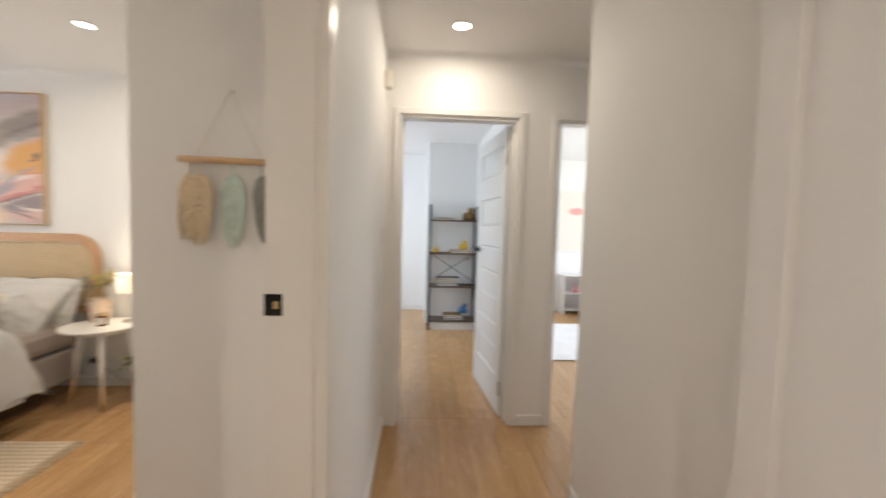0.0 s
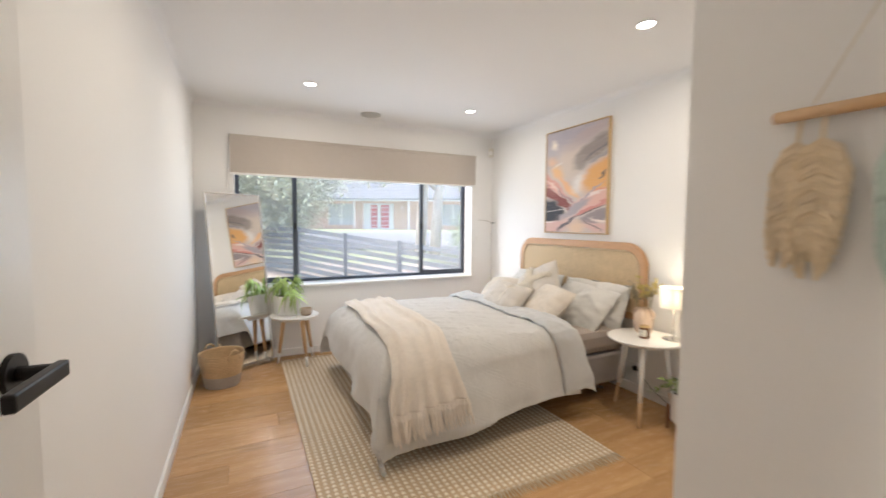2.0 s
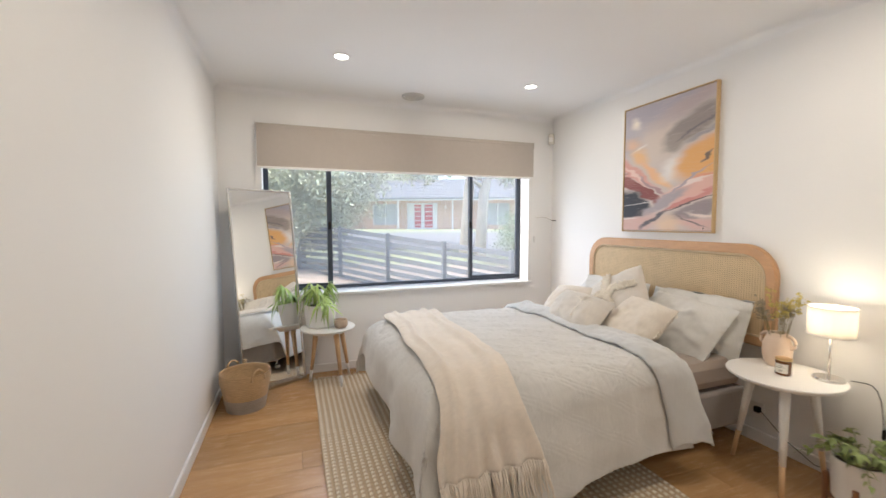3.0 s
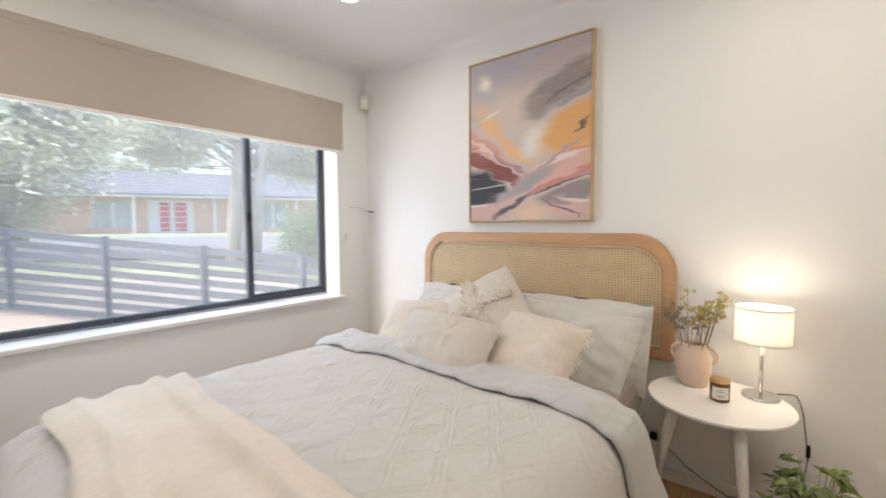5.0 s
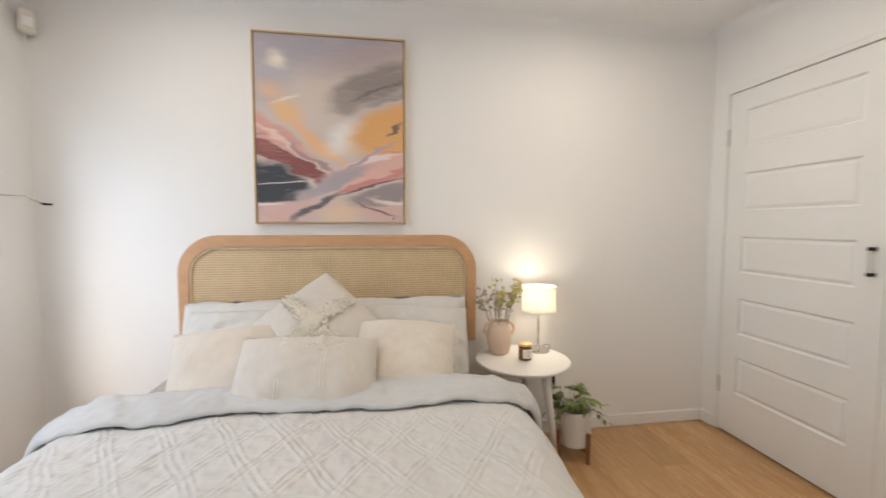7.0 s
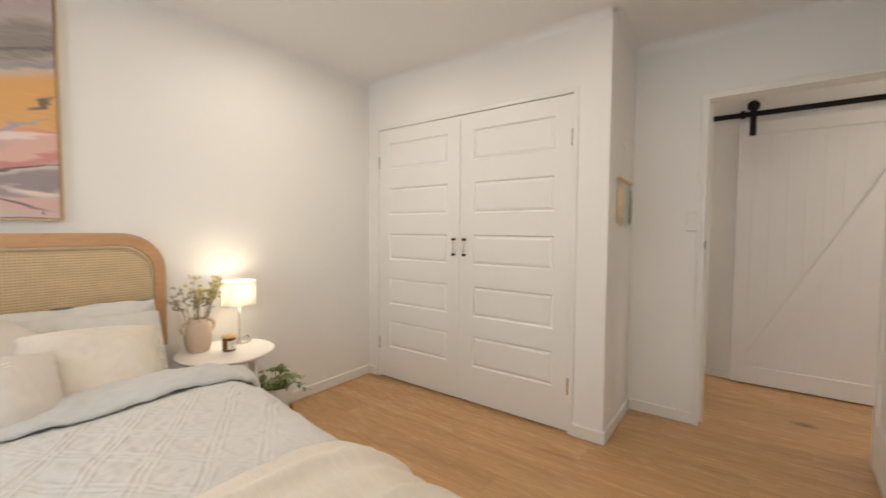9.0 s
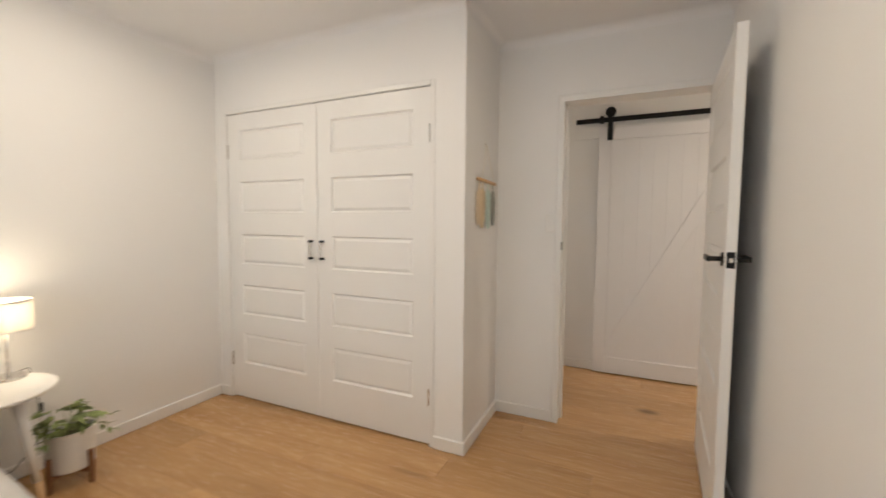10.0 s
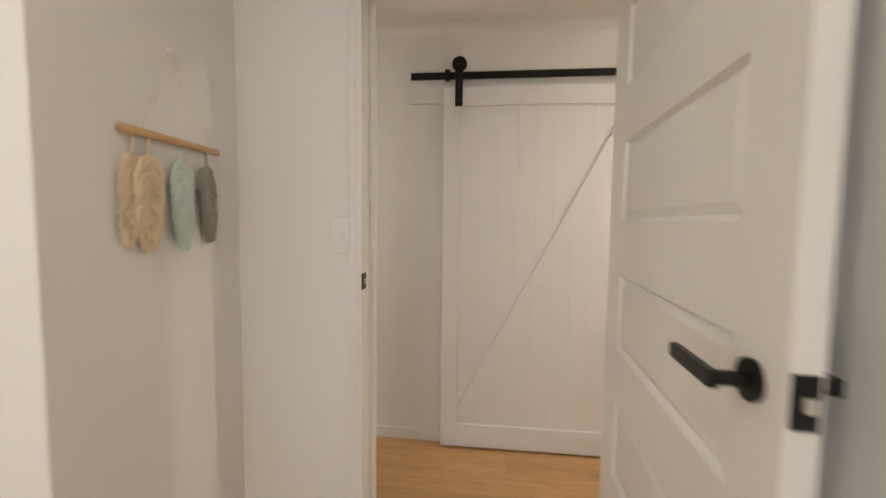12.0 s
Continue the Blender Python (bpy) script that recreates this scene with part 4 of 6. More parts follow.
def drape(s, t, lift=0.0, tuck=0.0):
    """A point of cloth over the bed: s runs across (x), t along (y)."""
    near = max(0.0, min(1.0, (3.0 - t) / 0.9))
    x, dx = fold(s, BX0 - 0.03, BX1 + 0.03 - 0.085 * near, 0.11 + 0.07 * near)
    y, dy = fold(t, BY0 - 0.05, 9.0, 0.16)
    drop = (dx ** 4 + dy ** 4) ** 0.25
    low = Vector((s * 1.7, t * 1.7, 0.3))
    wob = noise.noise(low * 1.3)
    # hanging cloth flares and ripples
    fx, fy = min(dx, 0.45), min(dy, 0.45)
    rip = math.sin(t * 11 + 2.2 * wob) * 0.5 + math.sin(t * 5.3 + 1.1)
    rip2 = math.sin(s * 9 + 2 * wob)
    sgn = 1 if s > (BX0 + BX1) / 2 else -1
    x += sgn * (fx * (0.2 + 0.16 * near) + fx * 0.05 * rip + 0.1 * min(dx, dy))
    y -= fy * 0.08 + fy * 0.06 * rip2 + 0.06 * min(dx, dy)
    z = TOP + 0.03 + lift - drop
    on = max(0.0, 1 - drop * 4)
    crown = 0.03 * (1 - ((s - (BX0 + BX1) / 2) / 0.9) ** 2)
    z += on * (crown + 0.016 * wob + 0.007 * noise.noise(Vector((s * 9, t * 9, 1.7))) + 0.0035 * noise.noise(Vector((s * 31, t * 31, 6.7))))
    side = noise.noise(Vector((s * 7, t * 7, z * 4))) * 0.012 * (1 - on)
    x += side
    y += side
    return Vector((x, y, max(z, 0.03 + 0.012 * rip2 * rip2)))


def pintuck(s, t):
    """Raised tucks in a diamond trellis, three to a band."""
    best = 0.0
    jx = 0.010 * noise.noise(Vector((s * 8, t * 8, 4.0)))
    for q in (s * 0.66 + t * 0.42 + jx, -s * 0.66 + t * 0.42 + jx):
        w = (q / 0.105) % 1.0
        for c in (0.37, 0.5, 0.63):
            best = max(best, 1 - abs(w - c) / 0.042)
    crinkle = 0.0014 * noise.noise(Vector((s * 62, t * 24, 3.1))) + 0.0013 * noise.noise(Vector((s * 26, t * 70, 8.8)))
    return crinkle + 0.0054 * max(0, best) * (0.45 + 1.1 * abs(noise.noise(Vector((s * 17, t * 17, 9)))))


def duvet_hem(s):
    """How far the cloth hangs past the foot; longer towards the near corner."""
    k = (s - (BX0 - 0.5)) / (BX1 - BX0 + 1.0)
    return BY0 - 0.26 - 0.24 * max(0, k) ** 1.5


S0, S1, T1 = BX0 - 0.42, BX1 + 0.40, 3.36


def duvet_at(u, v):
    s = S0 + u * (S1 - S0)
    t0 = duvet_hem(s)
    t = t0 + v * (T1 - t0)
    return drape(s, t) + Vector((0, 0, pintuck(s, t)))


duvet = thing("duvet", Matrix.Translation((0, 0, 0)), "oatmeal linen duvet with diamond pintucks, turned back at the top", "duvet")
ob = part("cover", sheet(duvet_at, 500, 410), M_DUVET, duvet, smooth=True)
thicken(ob, 0.012)


def turn_at(u, v):
    s = S0 - 0.0 + u * (S1 - S0)
    edge = 0.035 * noise.noise(Vector((s * 3, 2.2, 0))) + 0.06 * max(0, (s - BX1)) * 2
    t = T1 - 0.19 + edge + v * 0.24
    p = drape(s, t)
    puff = math.sin(min(1, v * 1.02) * math.pi) ** 0.5 if 0 < v < 1 else 0
    p.z += 0.012 + 0.036 * puff + 0.010 * noise.noise(Vector((s * 9, t * 12, 5))) + 0.006 * noise.noise(Vector((s * 26, t * 26, 5)))
    if s > BX1:
        p.x += 0.03 * puff + 0.01
    if s < BX0:
        p.x -= 0.03 * puff + 0.01
    p.z = max(p.z, 0.06)
    return p


ob = part("turned_back_edge", sheet(turn_at, 300, 34), M_DUVETB, duvet, "folded back paler grey edge", smooth=True)
thicken(ob, 0.014)

# throw across the foot
throw = thing("throw_blanket", Matrix.Translation((0, 0, 0)), "cream woven throw with knotted fringe over the bed", "throw")


def throw_run(u, v):
    s = BX0 + 0.06 + v * (BX1 + 0.21 - BX0 - 0.06)
    k = max(0.0, min(1.0, (s - BX0) / (BX1 - BX0)))
    fall = max(0.0, min(1.0, (s - BX1 + 0.05) / 0.25))
    a = 2.10 * (1 - k) + 2.03 * k - 0.07 * fall
    w = 0.39 * (1 - k) + 0.39 * k + 0.08 * fall
    t = a + u * w + 0.03 * noise.noise(Vector((s * 3, u * 2, 8)))
    return s, t


def throw_at(u, v):
    s, t = throw_run(u, v)
    p = drape(s, t, lift=0.03)
    pleat = 0.5 + 0.5 * math.sin(u * 34 + 2.5 * noise.noise(Vector((s * 1.2, u * 2, 3))))
    ridge = math.exp(-((u - 0.2) / 0.06) ** 2) + math.exp(-((u - 0.78) / 0.07) ** 2)
    hang = max(0.0, min(1.0, (s - BX1) / 0.22))
    p.x += 0.024 * min(1.0, max(0.0, (s - BX1 + 0.1) / 0.12)) + 0.026 * pleat * hang
    run = 0.5 + 0.5 * math.sin(u * 15 + 3.0 * noise.noise(Vector((s * 1.6, u * 1.5, 11))))
    p.z += (0.014 * run * run + 0.026 * ridge) * (1 - hang)
    return p


ob = part("cloth", sheet(throw_at, 130, 150), M_THROW, throw, smooth=True)
thicken(ob, 0.006)
for k in range(34):
    u = (k + 0.5) / 34
    p = throw_at(u, 1.0)
    bm = bmesh.new()
    for j in range(4):
        ph = random.uniform(-1, 1)
        q = p + Vector((random.uniform(-0.006, 0.006), random.uniform(-0.006, 0.006), 0))
        ln = random.uniform(0.10, 0.13)
        tube([q, q + Vector((0.02, 0.004 * ph, -0.025)), q + Vector((0.036, 0.012 * ph, -0.065)), q + Vector((0.03 + 0.3 * ln + 0.006 * ph, 0.02 * ph, -ln))], [0.005, 0.006, 0.004, 0.002], 5, bm)
    part("tassel", bm, M_THROW, throw)

for row in range(2):
    bm = bmesh.new()
    for k in range(40):
        q = throw_at((k + 0.5 * (row % 2) + 0.3) / 41, 1.0) + Vector((0.004, 0, -0.004 - 0.014 * row))
        bmesh.ops.create_icosphere(bm, subdivisions=1, radius=0.0065, matrix=Matrix.Translation(q))
    tagged(part("knot_band", bm, M_THROW, throw, "row of small knots"), kind="stuff")

# pillows and cushions


def cushion(name, w, h, t, at, lean, spin, roll, material, label, seed, sag=0.0):
    """Stands on its lower edge at a place, leaning back."""
    m = Matrix.Translation(at) @ pose(0, 0, 0, 0, 0, spin) @ pose(0, 0, 0, -lean, 0, 0) @ pose(0, 0, 0, 0, roll, 0)
    c = thing(name, m, label, "cushion" if name != "pillow" else "pillow")
    part("cover", cushion_mesh(w, h, t, n=36, wrinkle=0.015 if name == "pillow" else 0.006, seed=seed * 3.7, sag=sag), material, c, smooth=True)
    return c


BT = TOP + 0.03
p1 = cushion("pillow", 0.70, 0.42, 0.19, (-3.95, 3.95, BT + 0.06), 20, 0, 0, M_PILLOW, "grey linen pillow leaning on the headboard", 1)
p2 = cushion("pillow", 0.70, 0.42, 0.19, (-3.20, 3.95, BT + 0.06), 20, 0, 0, M_PILLOW, "grey linen pillow leaning on the headboard", 2)
p3 = cushion("pillow", 0.63, 0.43, 0.2, (-3.92, 3.82, BT + 0.055), 40, 2, 0, M_PILLOW, "crumpled pale linen pillow in front of another", 3)
p4 = cushion("pillow", 0.63, 0.43, 0.21, (-3.20, 3.81, BT + 0.055), 40, -3, 4, M_PILLOW, "crumpled pale linen pillow in front of another", 4)
c1 = cushion("cushion", 0.42, 0.40, 0.17, (-3.92, 3.50, BT + 0.07), 46, 8, -4, M_CREAM, "square cream cotton cushion", 5)
c2 = cushion("cushion", 0.42, 0.42, 0.18, (-3.225, 3.47, BT + 0.075), 46, -6, 4, M_CREAM, "square cream cotton cushion with fringed edges", 6)
c3 = cushion("cushion", 0.48, 0.48, 0.18, (-3.60, 3.68, BT + 0.165), 42, 0, 47, M_CREAM2, "oat cushion with a tufted cross set on its corner", 7)
c4 = cushion("cushion", 0.50, 0.3, 0.16, (-3.585, 3.33, BT + 0.105), 44, 3, 3, M_CREAM2, "small oblong cushion with stitched lines", 8)


def fringe(c, w, h, sides, count, length, material=M_TUFT):
    bm = bmesh.new()
    for sx, sz, ex, ez, nx, nz in sides:
        for k in range(count):
            f = (k + 0.5) / count
            p = Vector((sx + (ex - sx) * f, 0, sz + (ez - sz) * f))
            d = Vector((nx, random.uniform(-0.5, 0.5), nz + random.uniform(-0.6, 0.3))).normalized()
            tube([p - d * 0.008, p + d * length * 0.5, p + d * length + Vector((0, 0, -0.006))], [0.0035, 0.003, 0.0015], 4, bm)
    tagged(part("fringe", bm, material, c, "loose cotton fringe"), kind="stuff")


fringe(c2, 0.42, 0.42, [(0.2, -0.19, 0.2, 0.19, 1, 0)], 36, 0.03)
fringe(c4, 0.5, 0.3, [(0.24, -0.13, 0.24, 0.13, 1, 0), (-0.24, -0.13, -0.24, 0.13, -1, 0)], 26, 0.012)


def front_y(w, h, t, x, z):
    a, c = 2 * x / w, 2 * z / h
    return -t / 2 * (max(0, 1 - abs(a) ** 2.6) * max(0, 1 - abs(c) ** 2.6)) ** 0.55


bm = bmesh.new()
for k in range(900):
    arm = k % 2
    f = random.uniform(-0.2, 0.2)
    o = random.gauss(0, 0.013)
    x, z = (f, o) if arm else (o, f)
    p = Vector((x, front_y(0.48, 0.48, 0.18, x, z), z))
    d = Vector((random.uniform(-1, 1), -1.1, random.uniform(-1, 1))).normalized()
    tube([p, p + d * 0.015, p + d * 0.026 + Vector((random.uniform(-0.01, 0.01), 0, -0.004))], [0.006, 0.0075, 0.004], 4, bm)
tagged(part("tufted_cross", bm, M_TUFT, c3, "shaggy cream tufted cross"), kind="stuff")
bm = bmesh.new()
for x0 in (-0.085, -0.095, 0.055, 0.065):
    tube([(x0 + 0.002 * math.sin(j), front_y(0.52, 0.3, 0.16, x0, -0.13 + 0.026 * j) - 0.002, -0.13 + 0.026 * j) for j in range(11)], 0.0018, 4, bm)
for k in range(9):
    a = radians(20 + 17 * k)
    tube([(0.06 + r * math.cos(a), front_y(0.52, 0.3, 0.16, 0.06 + r * math.cos(a), 0.06 + r * math.sin(a) * 0.6) - 0.002, 0.06 + r * math.sin(a) * 0.6) for r in (0, 0.03, 0.06, 0.09)], 0.002, 4, bm)
part("stitched_lines", bm, M_TUFT, c4, "white stitched lines and a leaf spray")

# rug
rug = thing("rug", Matrix.Translation((0, 0, 0)), "woven jute and cream rug with fringed ends under the bed", "rug")
RX0, RX1, RYA, RYB = -4.82, -2.30, 1.59, 3.25


def rug_at(u, v):
    x, y = RX0 + u * (RX1 - RX0), RYA + v * (RYB - RYA)
    rib = abs(math.sin(math.pi * y / 0.019))
    knot = 0.5 + 0.5 * math.sin(2 * math.pi * x / 0.024 + (math.pi if int(y / 0.019) % 2 else 0))
    return Vector((x, y + 0.008 * noise.noise(Vector((x * 2, v * 3, 0))), 0.004 + 0.004 * rib + 0.002 * knot * rib + 0.0015 * noise.noise(Vector((x * 5, y * 5, 2)))))


ob = part("weave", sheet(rug_at, 150, 350), M_RUG, rug, smooth=True)
bm = bmesh.new()
for k in range(170):
    y = RYA + (k + 0.5) / 170 * (RYB - RYA)
    for x, d in ((RX1, 1), (RX0, -1)):
        p = Vector((x - d * 0.005, y, 0.008))
        w = random.uniform(-0.02, 0.02)
        tube([p, p + Vector((d * 0.03, w * 0.4, -0.003)), p + Vector((d * random.uniform(0.055, 0.075), w, -0.005))], [0.004, 0.0035, 0.002], 4, bm)
tagged(part("fringe", bm, M_JUTE, rug, "loose jute fringe"), kind="stuff")

# ---- things on the head wall and beside the bed ----
painting = thing("painting", Matrix.Translation((-3.972, YN - 0.034, 1.274)), "abstract pastel canvas in a slim pale oak frame", "painting")
PW, PH = 0.797, 1.006
part("canvas", boxes((0.012, PW - 0.012, 0.006, 0.03, 0.012, PH - 0.012)), M_CANVAS, painting, "canvas painted in peach, grey and burgundy strokes")
for row in ((0, 0.008, 0, 0.034, 0, PH), (PW - 0.008, PW, 0, 0.034, 0, PH), (0.008, PW - 0.008, 0, 0.034, 0, 0.008), (0.008, PW - 0.008, 0, 0.034, PH - 0.008, PH)):
    part("frame_side", boxes(row, bevel=0.0015), M_OAKFRAME, painting, "pale oak moulding")
part("signature", boxes((PW - 0.075, PW - 0.06, 0.005, 0.006, 0.03, 0.033), (PW - 0.07, PW - 0.067, 0.005, 0.006, 0.025, 0.045)), M_INK, painting)


def side_table(at, top_r, top_z, feet, label, upper, tip, tip_h, group="", splay=0.62):
    t = thing("side_table", Matrix.Translation(at), label, "side table")
    prof = [(0, top_z - 0.022), (top_r - 0.02, top_z - 0.022), (top_r - 0.003, top_z - 0.012), (top_r, top_z - 0.005), (top_r - 0.002, top_z), (0, top_z)]
    part("tabletop", lathe(prof, 64), M_WHITE, t, "round white tabletop")
    part("underframe", lathe([(0, top_z - 0.05), (top_r * splay, top_z - 0.05), (top_r * splay + 0.015, top_z - 0.022), (0, top_z - 0.022)], 40), M_WHITE, t)
    for fx, fy in feet:
        a = Vector((fx, fy, 0))
        b = Vector((fx * splay, fy * splay, top_z - 0.03))
        k = tip_h / (top_z - 0.03)
        c = a.lerp(b, k)
        leg = part("leg", tube([c, a.lerp(b, 0.6), b], [0.0135, 0.018, 0.024], 16), upper, t, smooth=True)
        part("leg_tip", tube([a, c], [0.0095, 0.0137], 16), tip, leg, "contrasting painted or bare wood tip", smooth=True)
    return t


NS = Vector((-2.575, 3.83, 0))
side_table(NS, 0.247, 0.565, [(-0.235, 0.0), (0.125, -0.19), (0.1, 0.205)], "round white bedside table on three splayed legs with wooden tips", M_WHITE, M_PINE, 0.165)
PT = Vector((-4.775, 1.715, 0))
side_table(PT, 0.225, 0.475, [(-0.05, -0.15), (-0.13, 0.185), (0.19, 0.09)], "round white side table on pine legs with white tips", M_PINE, M_WHITE, 0.1)

# table lamp
LZ = 0.565
lamp = thing("table_lamp", Matrix.Translation((-2.443, 3.945, LZ)), "nickel table lamp with a lit cream drum shade", "table lamp")
part("foot", lathe([(0, 0), (0.062, 0), (0.064, 0.006), (0.06, 0.014), (0.012, 0.018), (0, 0.018)], 40), M_CHROME, lamp, smooth=False)
part("stem", tube([(0, 0, 0.016), (0, 0, 0.24)], 0.006, 14), M_CHROME, lamp, smooth=True)
SH0, SH1, SR = 0.224, 0.366, 0.092
bm = lathe([(SR, SH0), (SR, SH1), (SR - 0.0025, SH1), (SR - 0.0025, SH0), (SR, SH0)], 56)
part("shade", bm, M_SHADE, lamp, "glowing cream fabric drum shade", smooth=False)
for z in (SH0 + 0.004, SH1 - 0.004):
    part("shade_rim", lathe([(SR + 0.0005, z - 0.004), (SR + 0.0015, z), (SR + 0.0005, z + 0.004)], 56), M_WHITE, lamp)
part("spider", boxes((-SR + 0.002, SR - 0.002, -0.002, 0.002, SH0 + 0.01, SH0 + 0.014), (-0.002, 0.002, -SR + 0.002, SR - 0.002, SH0 + 0.01, SH0 + 0.014)), M_CHROME, lamp)
part("bulb", lathe([(0, 0.232), (0.014, 0.236), (0.016, 0.25), (0.026, 0.28), (0.028, 0.3), (0.018, 0.325), (0, 0.332)], 20), emitter("warm_bulb", (1.0, 0.78, 0.5), 1.5), lamp, "warm lit bulb", smooth=True)
bulb = bpy.data.lights.new("bulb_light", "POINT")
bulb.energy, bulb.color, bulb.shadow_soft_size = 0.8, (1.0, 0.86, 0.64), 0.055
bo = new("bulb_light", bulb)
bo.location = (-2.443, 3.945, LZ + 0.31)
unlamp = lamp.matrix_basis.inverted()
cord = part("cord", tube([(-2.39, 4.015, LZ + 0.004), (-2.365, 4.03, LZ + 0.004), (-2.345, 4.045, LZ + 0.003), (-2.33, 4.062, LZ - 0.004), (-2.318, 4.08, LZ - 0.03), (-2.305, 4.09, LZ - 0.08), (-2.29, 4.09, 0.36), (-2.285, 4.088, 0.3), (-2.30, 4.09, 0.16), (-2.4, 4.09, 0.06), (-2.55, 4.09, 0.03), (-2.7, 4.092, 0.1), (-2.83, 4.1, 0.2), (-2.86, 4.105, 0.215)], 0.0022, 8), M_CORD, lamp, "thin dark cord", m=unlamp)
part("inline_switch", boxes((-2.292, -2.278, 4.075, 4.095, 0.31, 0.36), bevel=0.004), M_BLACK, cord, "black inline switch")
outlet = thing("power_outlet", Matrix.Translation((-2.88, YN, 0.21)), "white double power outlet low on the wall", "power outlet")
part("plate", boxes((-0.058, 0.058, -0.008, 0, -0.036, 0.036), bevel=0.003), M_WHITE, outlet)
part("plug", boxes((0.01, 0.045, -0.035, -0.008, -0.02, 0.016), bevel=0.006), M_BLACK, outlet, "black plug pushed in")

# vase with dried stems
vase = thing("vase", Matrix.Translation((-2.672, 3.94, LZ)), "matt blush ceramic vase with two loop handles", "vase")
prof = [(0, 0), (0.046, 0), (0.054, 0.008), (0.065, 0.05), (0.068, 0.085), (0.064, 0.125), (0.053, 0.155), (0.045, 0.17), (0.047, 0.182), (0.042, 0.182), (0.039, 0.17), (0.047, 0.15), (0.06, 0.12), (0.064, 0.085), (0.055, 0.03), (0, 0.02)]
part("body", lathe(prof, 48), M_VASE, vase, smooth=True)
for sgn in (-1, 1):
    pts = [(sgn * (0.045 + 0.036 * math.sin(a) + 0.004), 0, 0.142 + 0.03 * math.cos(a) - 0.004 * a) for a in [k * math.pi / 10 for k in range(11)]]
    part("handle", tube(pts, 0.0085, 12), M_VASE, vase, "rounded loop handle", smooth=True)


def blossom(bm, p, r, n):
    for _ in range(n):
        d = Vector((random.gauss(0, 1), random.gauss(0, 1), random.gauss(0, 1))).normalized()
        c = p + d * r * random.uniform(0.3, 1)
        a = d.orthogonal().normalized() * random.uniform(0.003, 0.006)
        b = d.cross(a)
        bm.faces.new([bm.verts.new(c + q) for q in (a, b, -a, -b)])


for k in range(18):
    ang = k * 2.4
    tilt = 0.16 + 0.3 * random.random()
    yellow = k % 2 == 0
    dirx = 0.24 if yellow else -0.12
    top = Vector((math.cos(ang) * tilt * 0.26 + dirx * 0.22, math.sin(ang) * tilt * 0.18 - 0.02, 0.29 + 0.09 * random.random() + (0.05 if yellow else 0)))
    base = Vector((math.cos(ang) * 0.02, math.sin(ang) * 0.02, 0.06))
    mid = base.lerp(top, 0.55) + Vector((0, 0, 0.035))
    st = part("stem", tube([base, mid, top], [0.0018, 0.0014, 0.0008], 5), M_STEM, vase, "dry stem")
    bm = bmesh.new()
    for j in range(9):
        f = 0.45 + 0.55 * j / 8
        q = mid.lerp(top, (f - 0.3) / 0.7) + Vector((random.gauss(0, 0.014), random.gauss(0, 0.014), random.gauss(0, 0.008)))
        blossom(bm, q, 0.014, 10)
    tagged(part("flower_head", bm, M_BLOOM if yellow else M_BLOOM2, st, "tiny dried flowers"), kind="stuff")

# candle
candle = thing("candle_jar", Matrix.Translation((-2.567, 3.815, LZ)), "amber glass candle jar with a cream label", "candle")
part("jar", lathe([(0, 0), (0.03, 0), (0.034, 0.004), (0.034, 0.078), (0.031, 0.082), (0.031, 0.012), (0, 0.012)], 36), M_AMBER, candle, smooth=False)
part("wax", lathe([(0, 0.07), (0.0305, 0.07), (0.0305, 0.074), (0, 0.074)], 30), M_PAPER, candle)
part("lid_band", lathe([(0.0345, 0.076), (0.0355, 0.08), (0.0345, 0.087), (0.03, 0.088), (0, 0.088)], 36), M_BRASS, candle, "pale metal lid")
bm = sheet(lambda u, v: (0.0346 * math.sin(-1.0 + 1.75 * u), -0.0346 * math.cos(-1.0 + 1.75 * u), 0.014 + 0.047 * v), 14, 1)
part("label", bm, M_PAPER, candle, "cream paper label", m=pose(0, 0, 0, 0, 0, 18))
for z, w in ((0.05, 0.5), (0.042, 0.9), (0.028, 0.6), (0.022, 0.7)):
    part("label_line", sheet(lambda u, v, z=z, w=w: (0.03475 * math.sin(-0.13 + w * (u - 0.5)), -0.03475 * math.cos(-0.13 + w * (u - 0.5)), z + 0.002 * v), 8, 1), M_INK, candle, m=pose(0, 0, 0, 0, 0, 18))

# ---- plants ----


def leaf_data(name, length, width, droop, material, fold_up=0.25, n=7):
    """A single leaf along x from the origin, curved down, with a raised midrib."""
    bm = bmesh.new()
    rows = []
    for i in range(n + 1):
        f = i / n
        w = width * (math.sin(math.pi * (f ** 0.75)) * 0.95 + 0.05 * (1 - f))
        x, z = length * f, -droop * f * f * length
        rows.append([bm.verts.new((x, -w / 2, z + fold_up * w / 2)), bm.verts.new((x, 0, z)), bm.verts.new((x, w / 2, z + fold_up * w / 2))])
    for a, b in zip(rows, rows[1:]):
        bm.faces.new((a[0], b[0], b[1], a[1]))
        bm.faces.new((a[1], b[1], b[2], a[2]))
    data = bpy.data.meshes.new(name)
    bm.to_mesh(data)
    bm.free()
    data.polygons.foreach_set("use_smooth", [True] * len(data.polygons))
    data.materials.append(material)
    return data


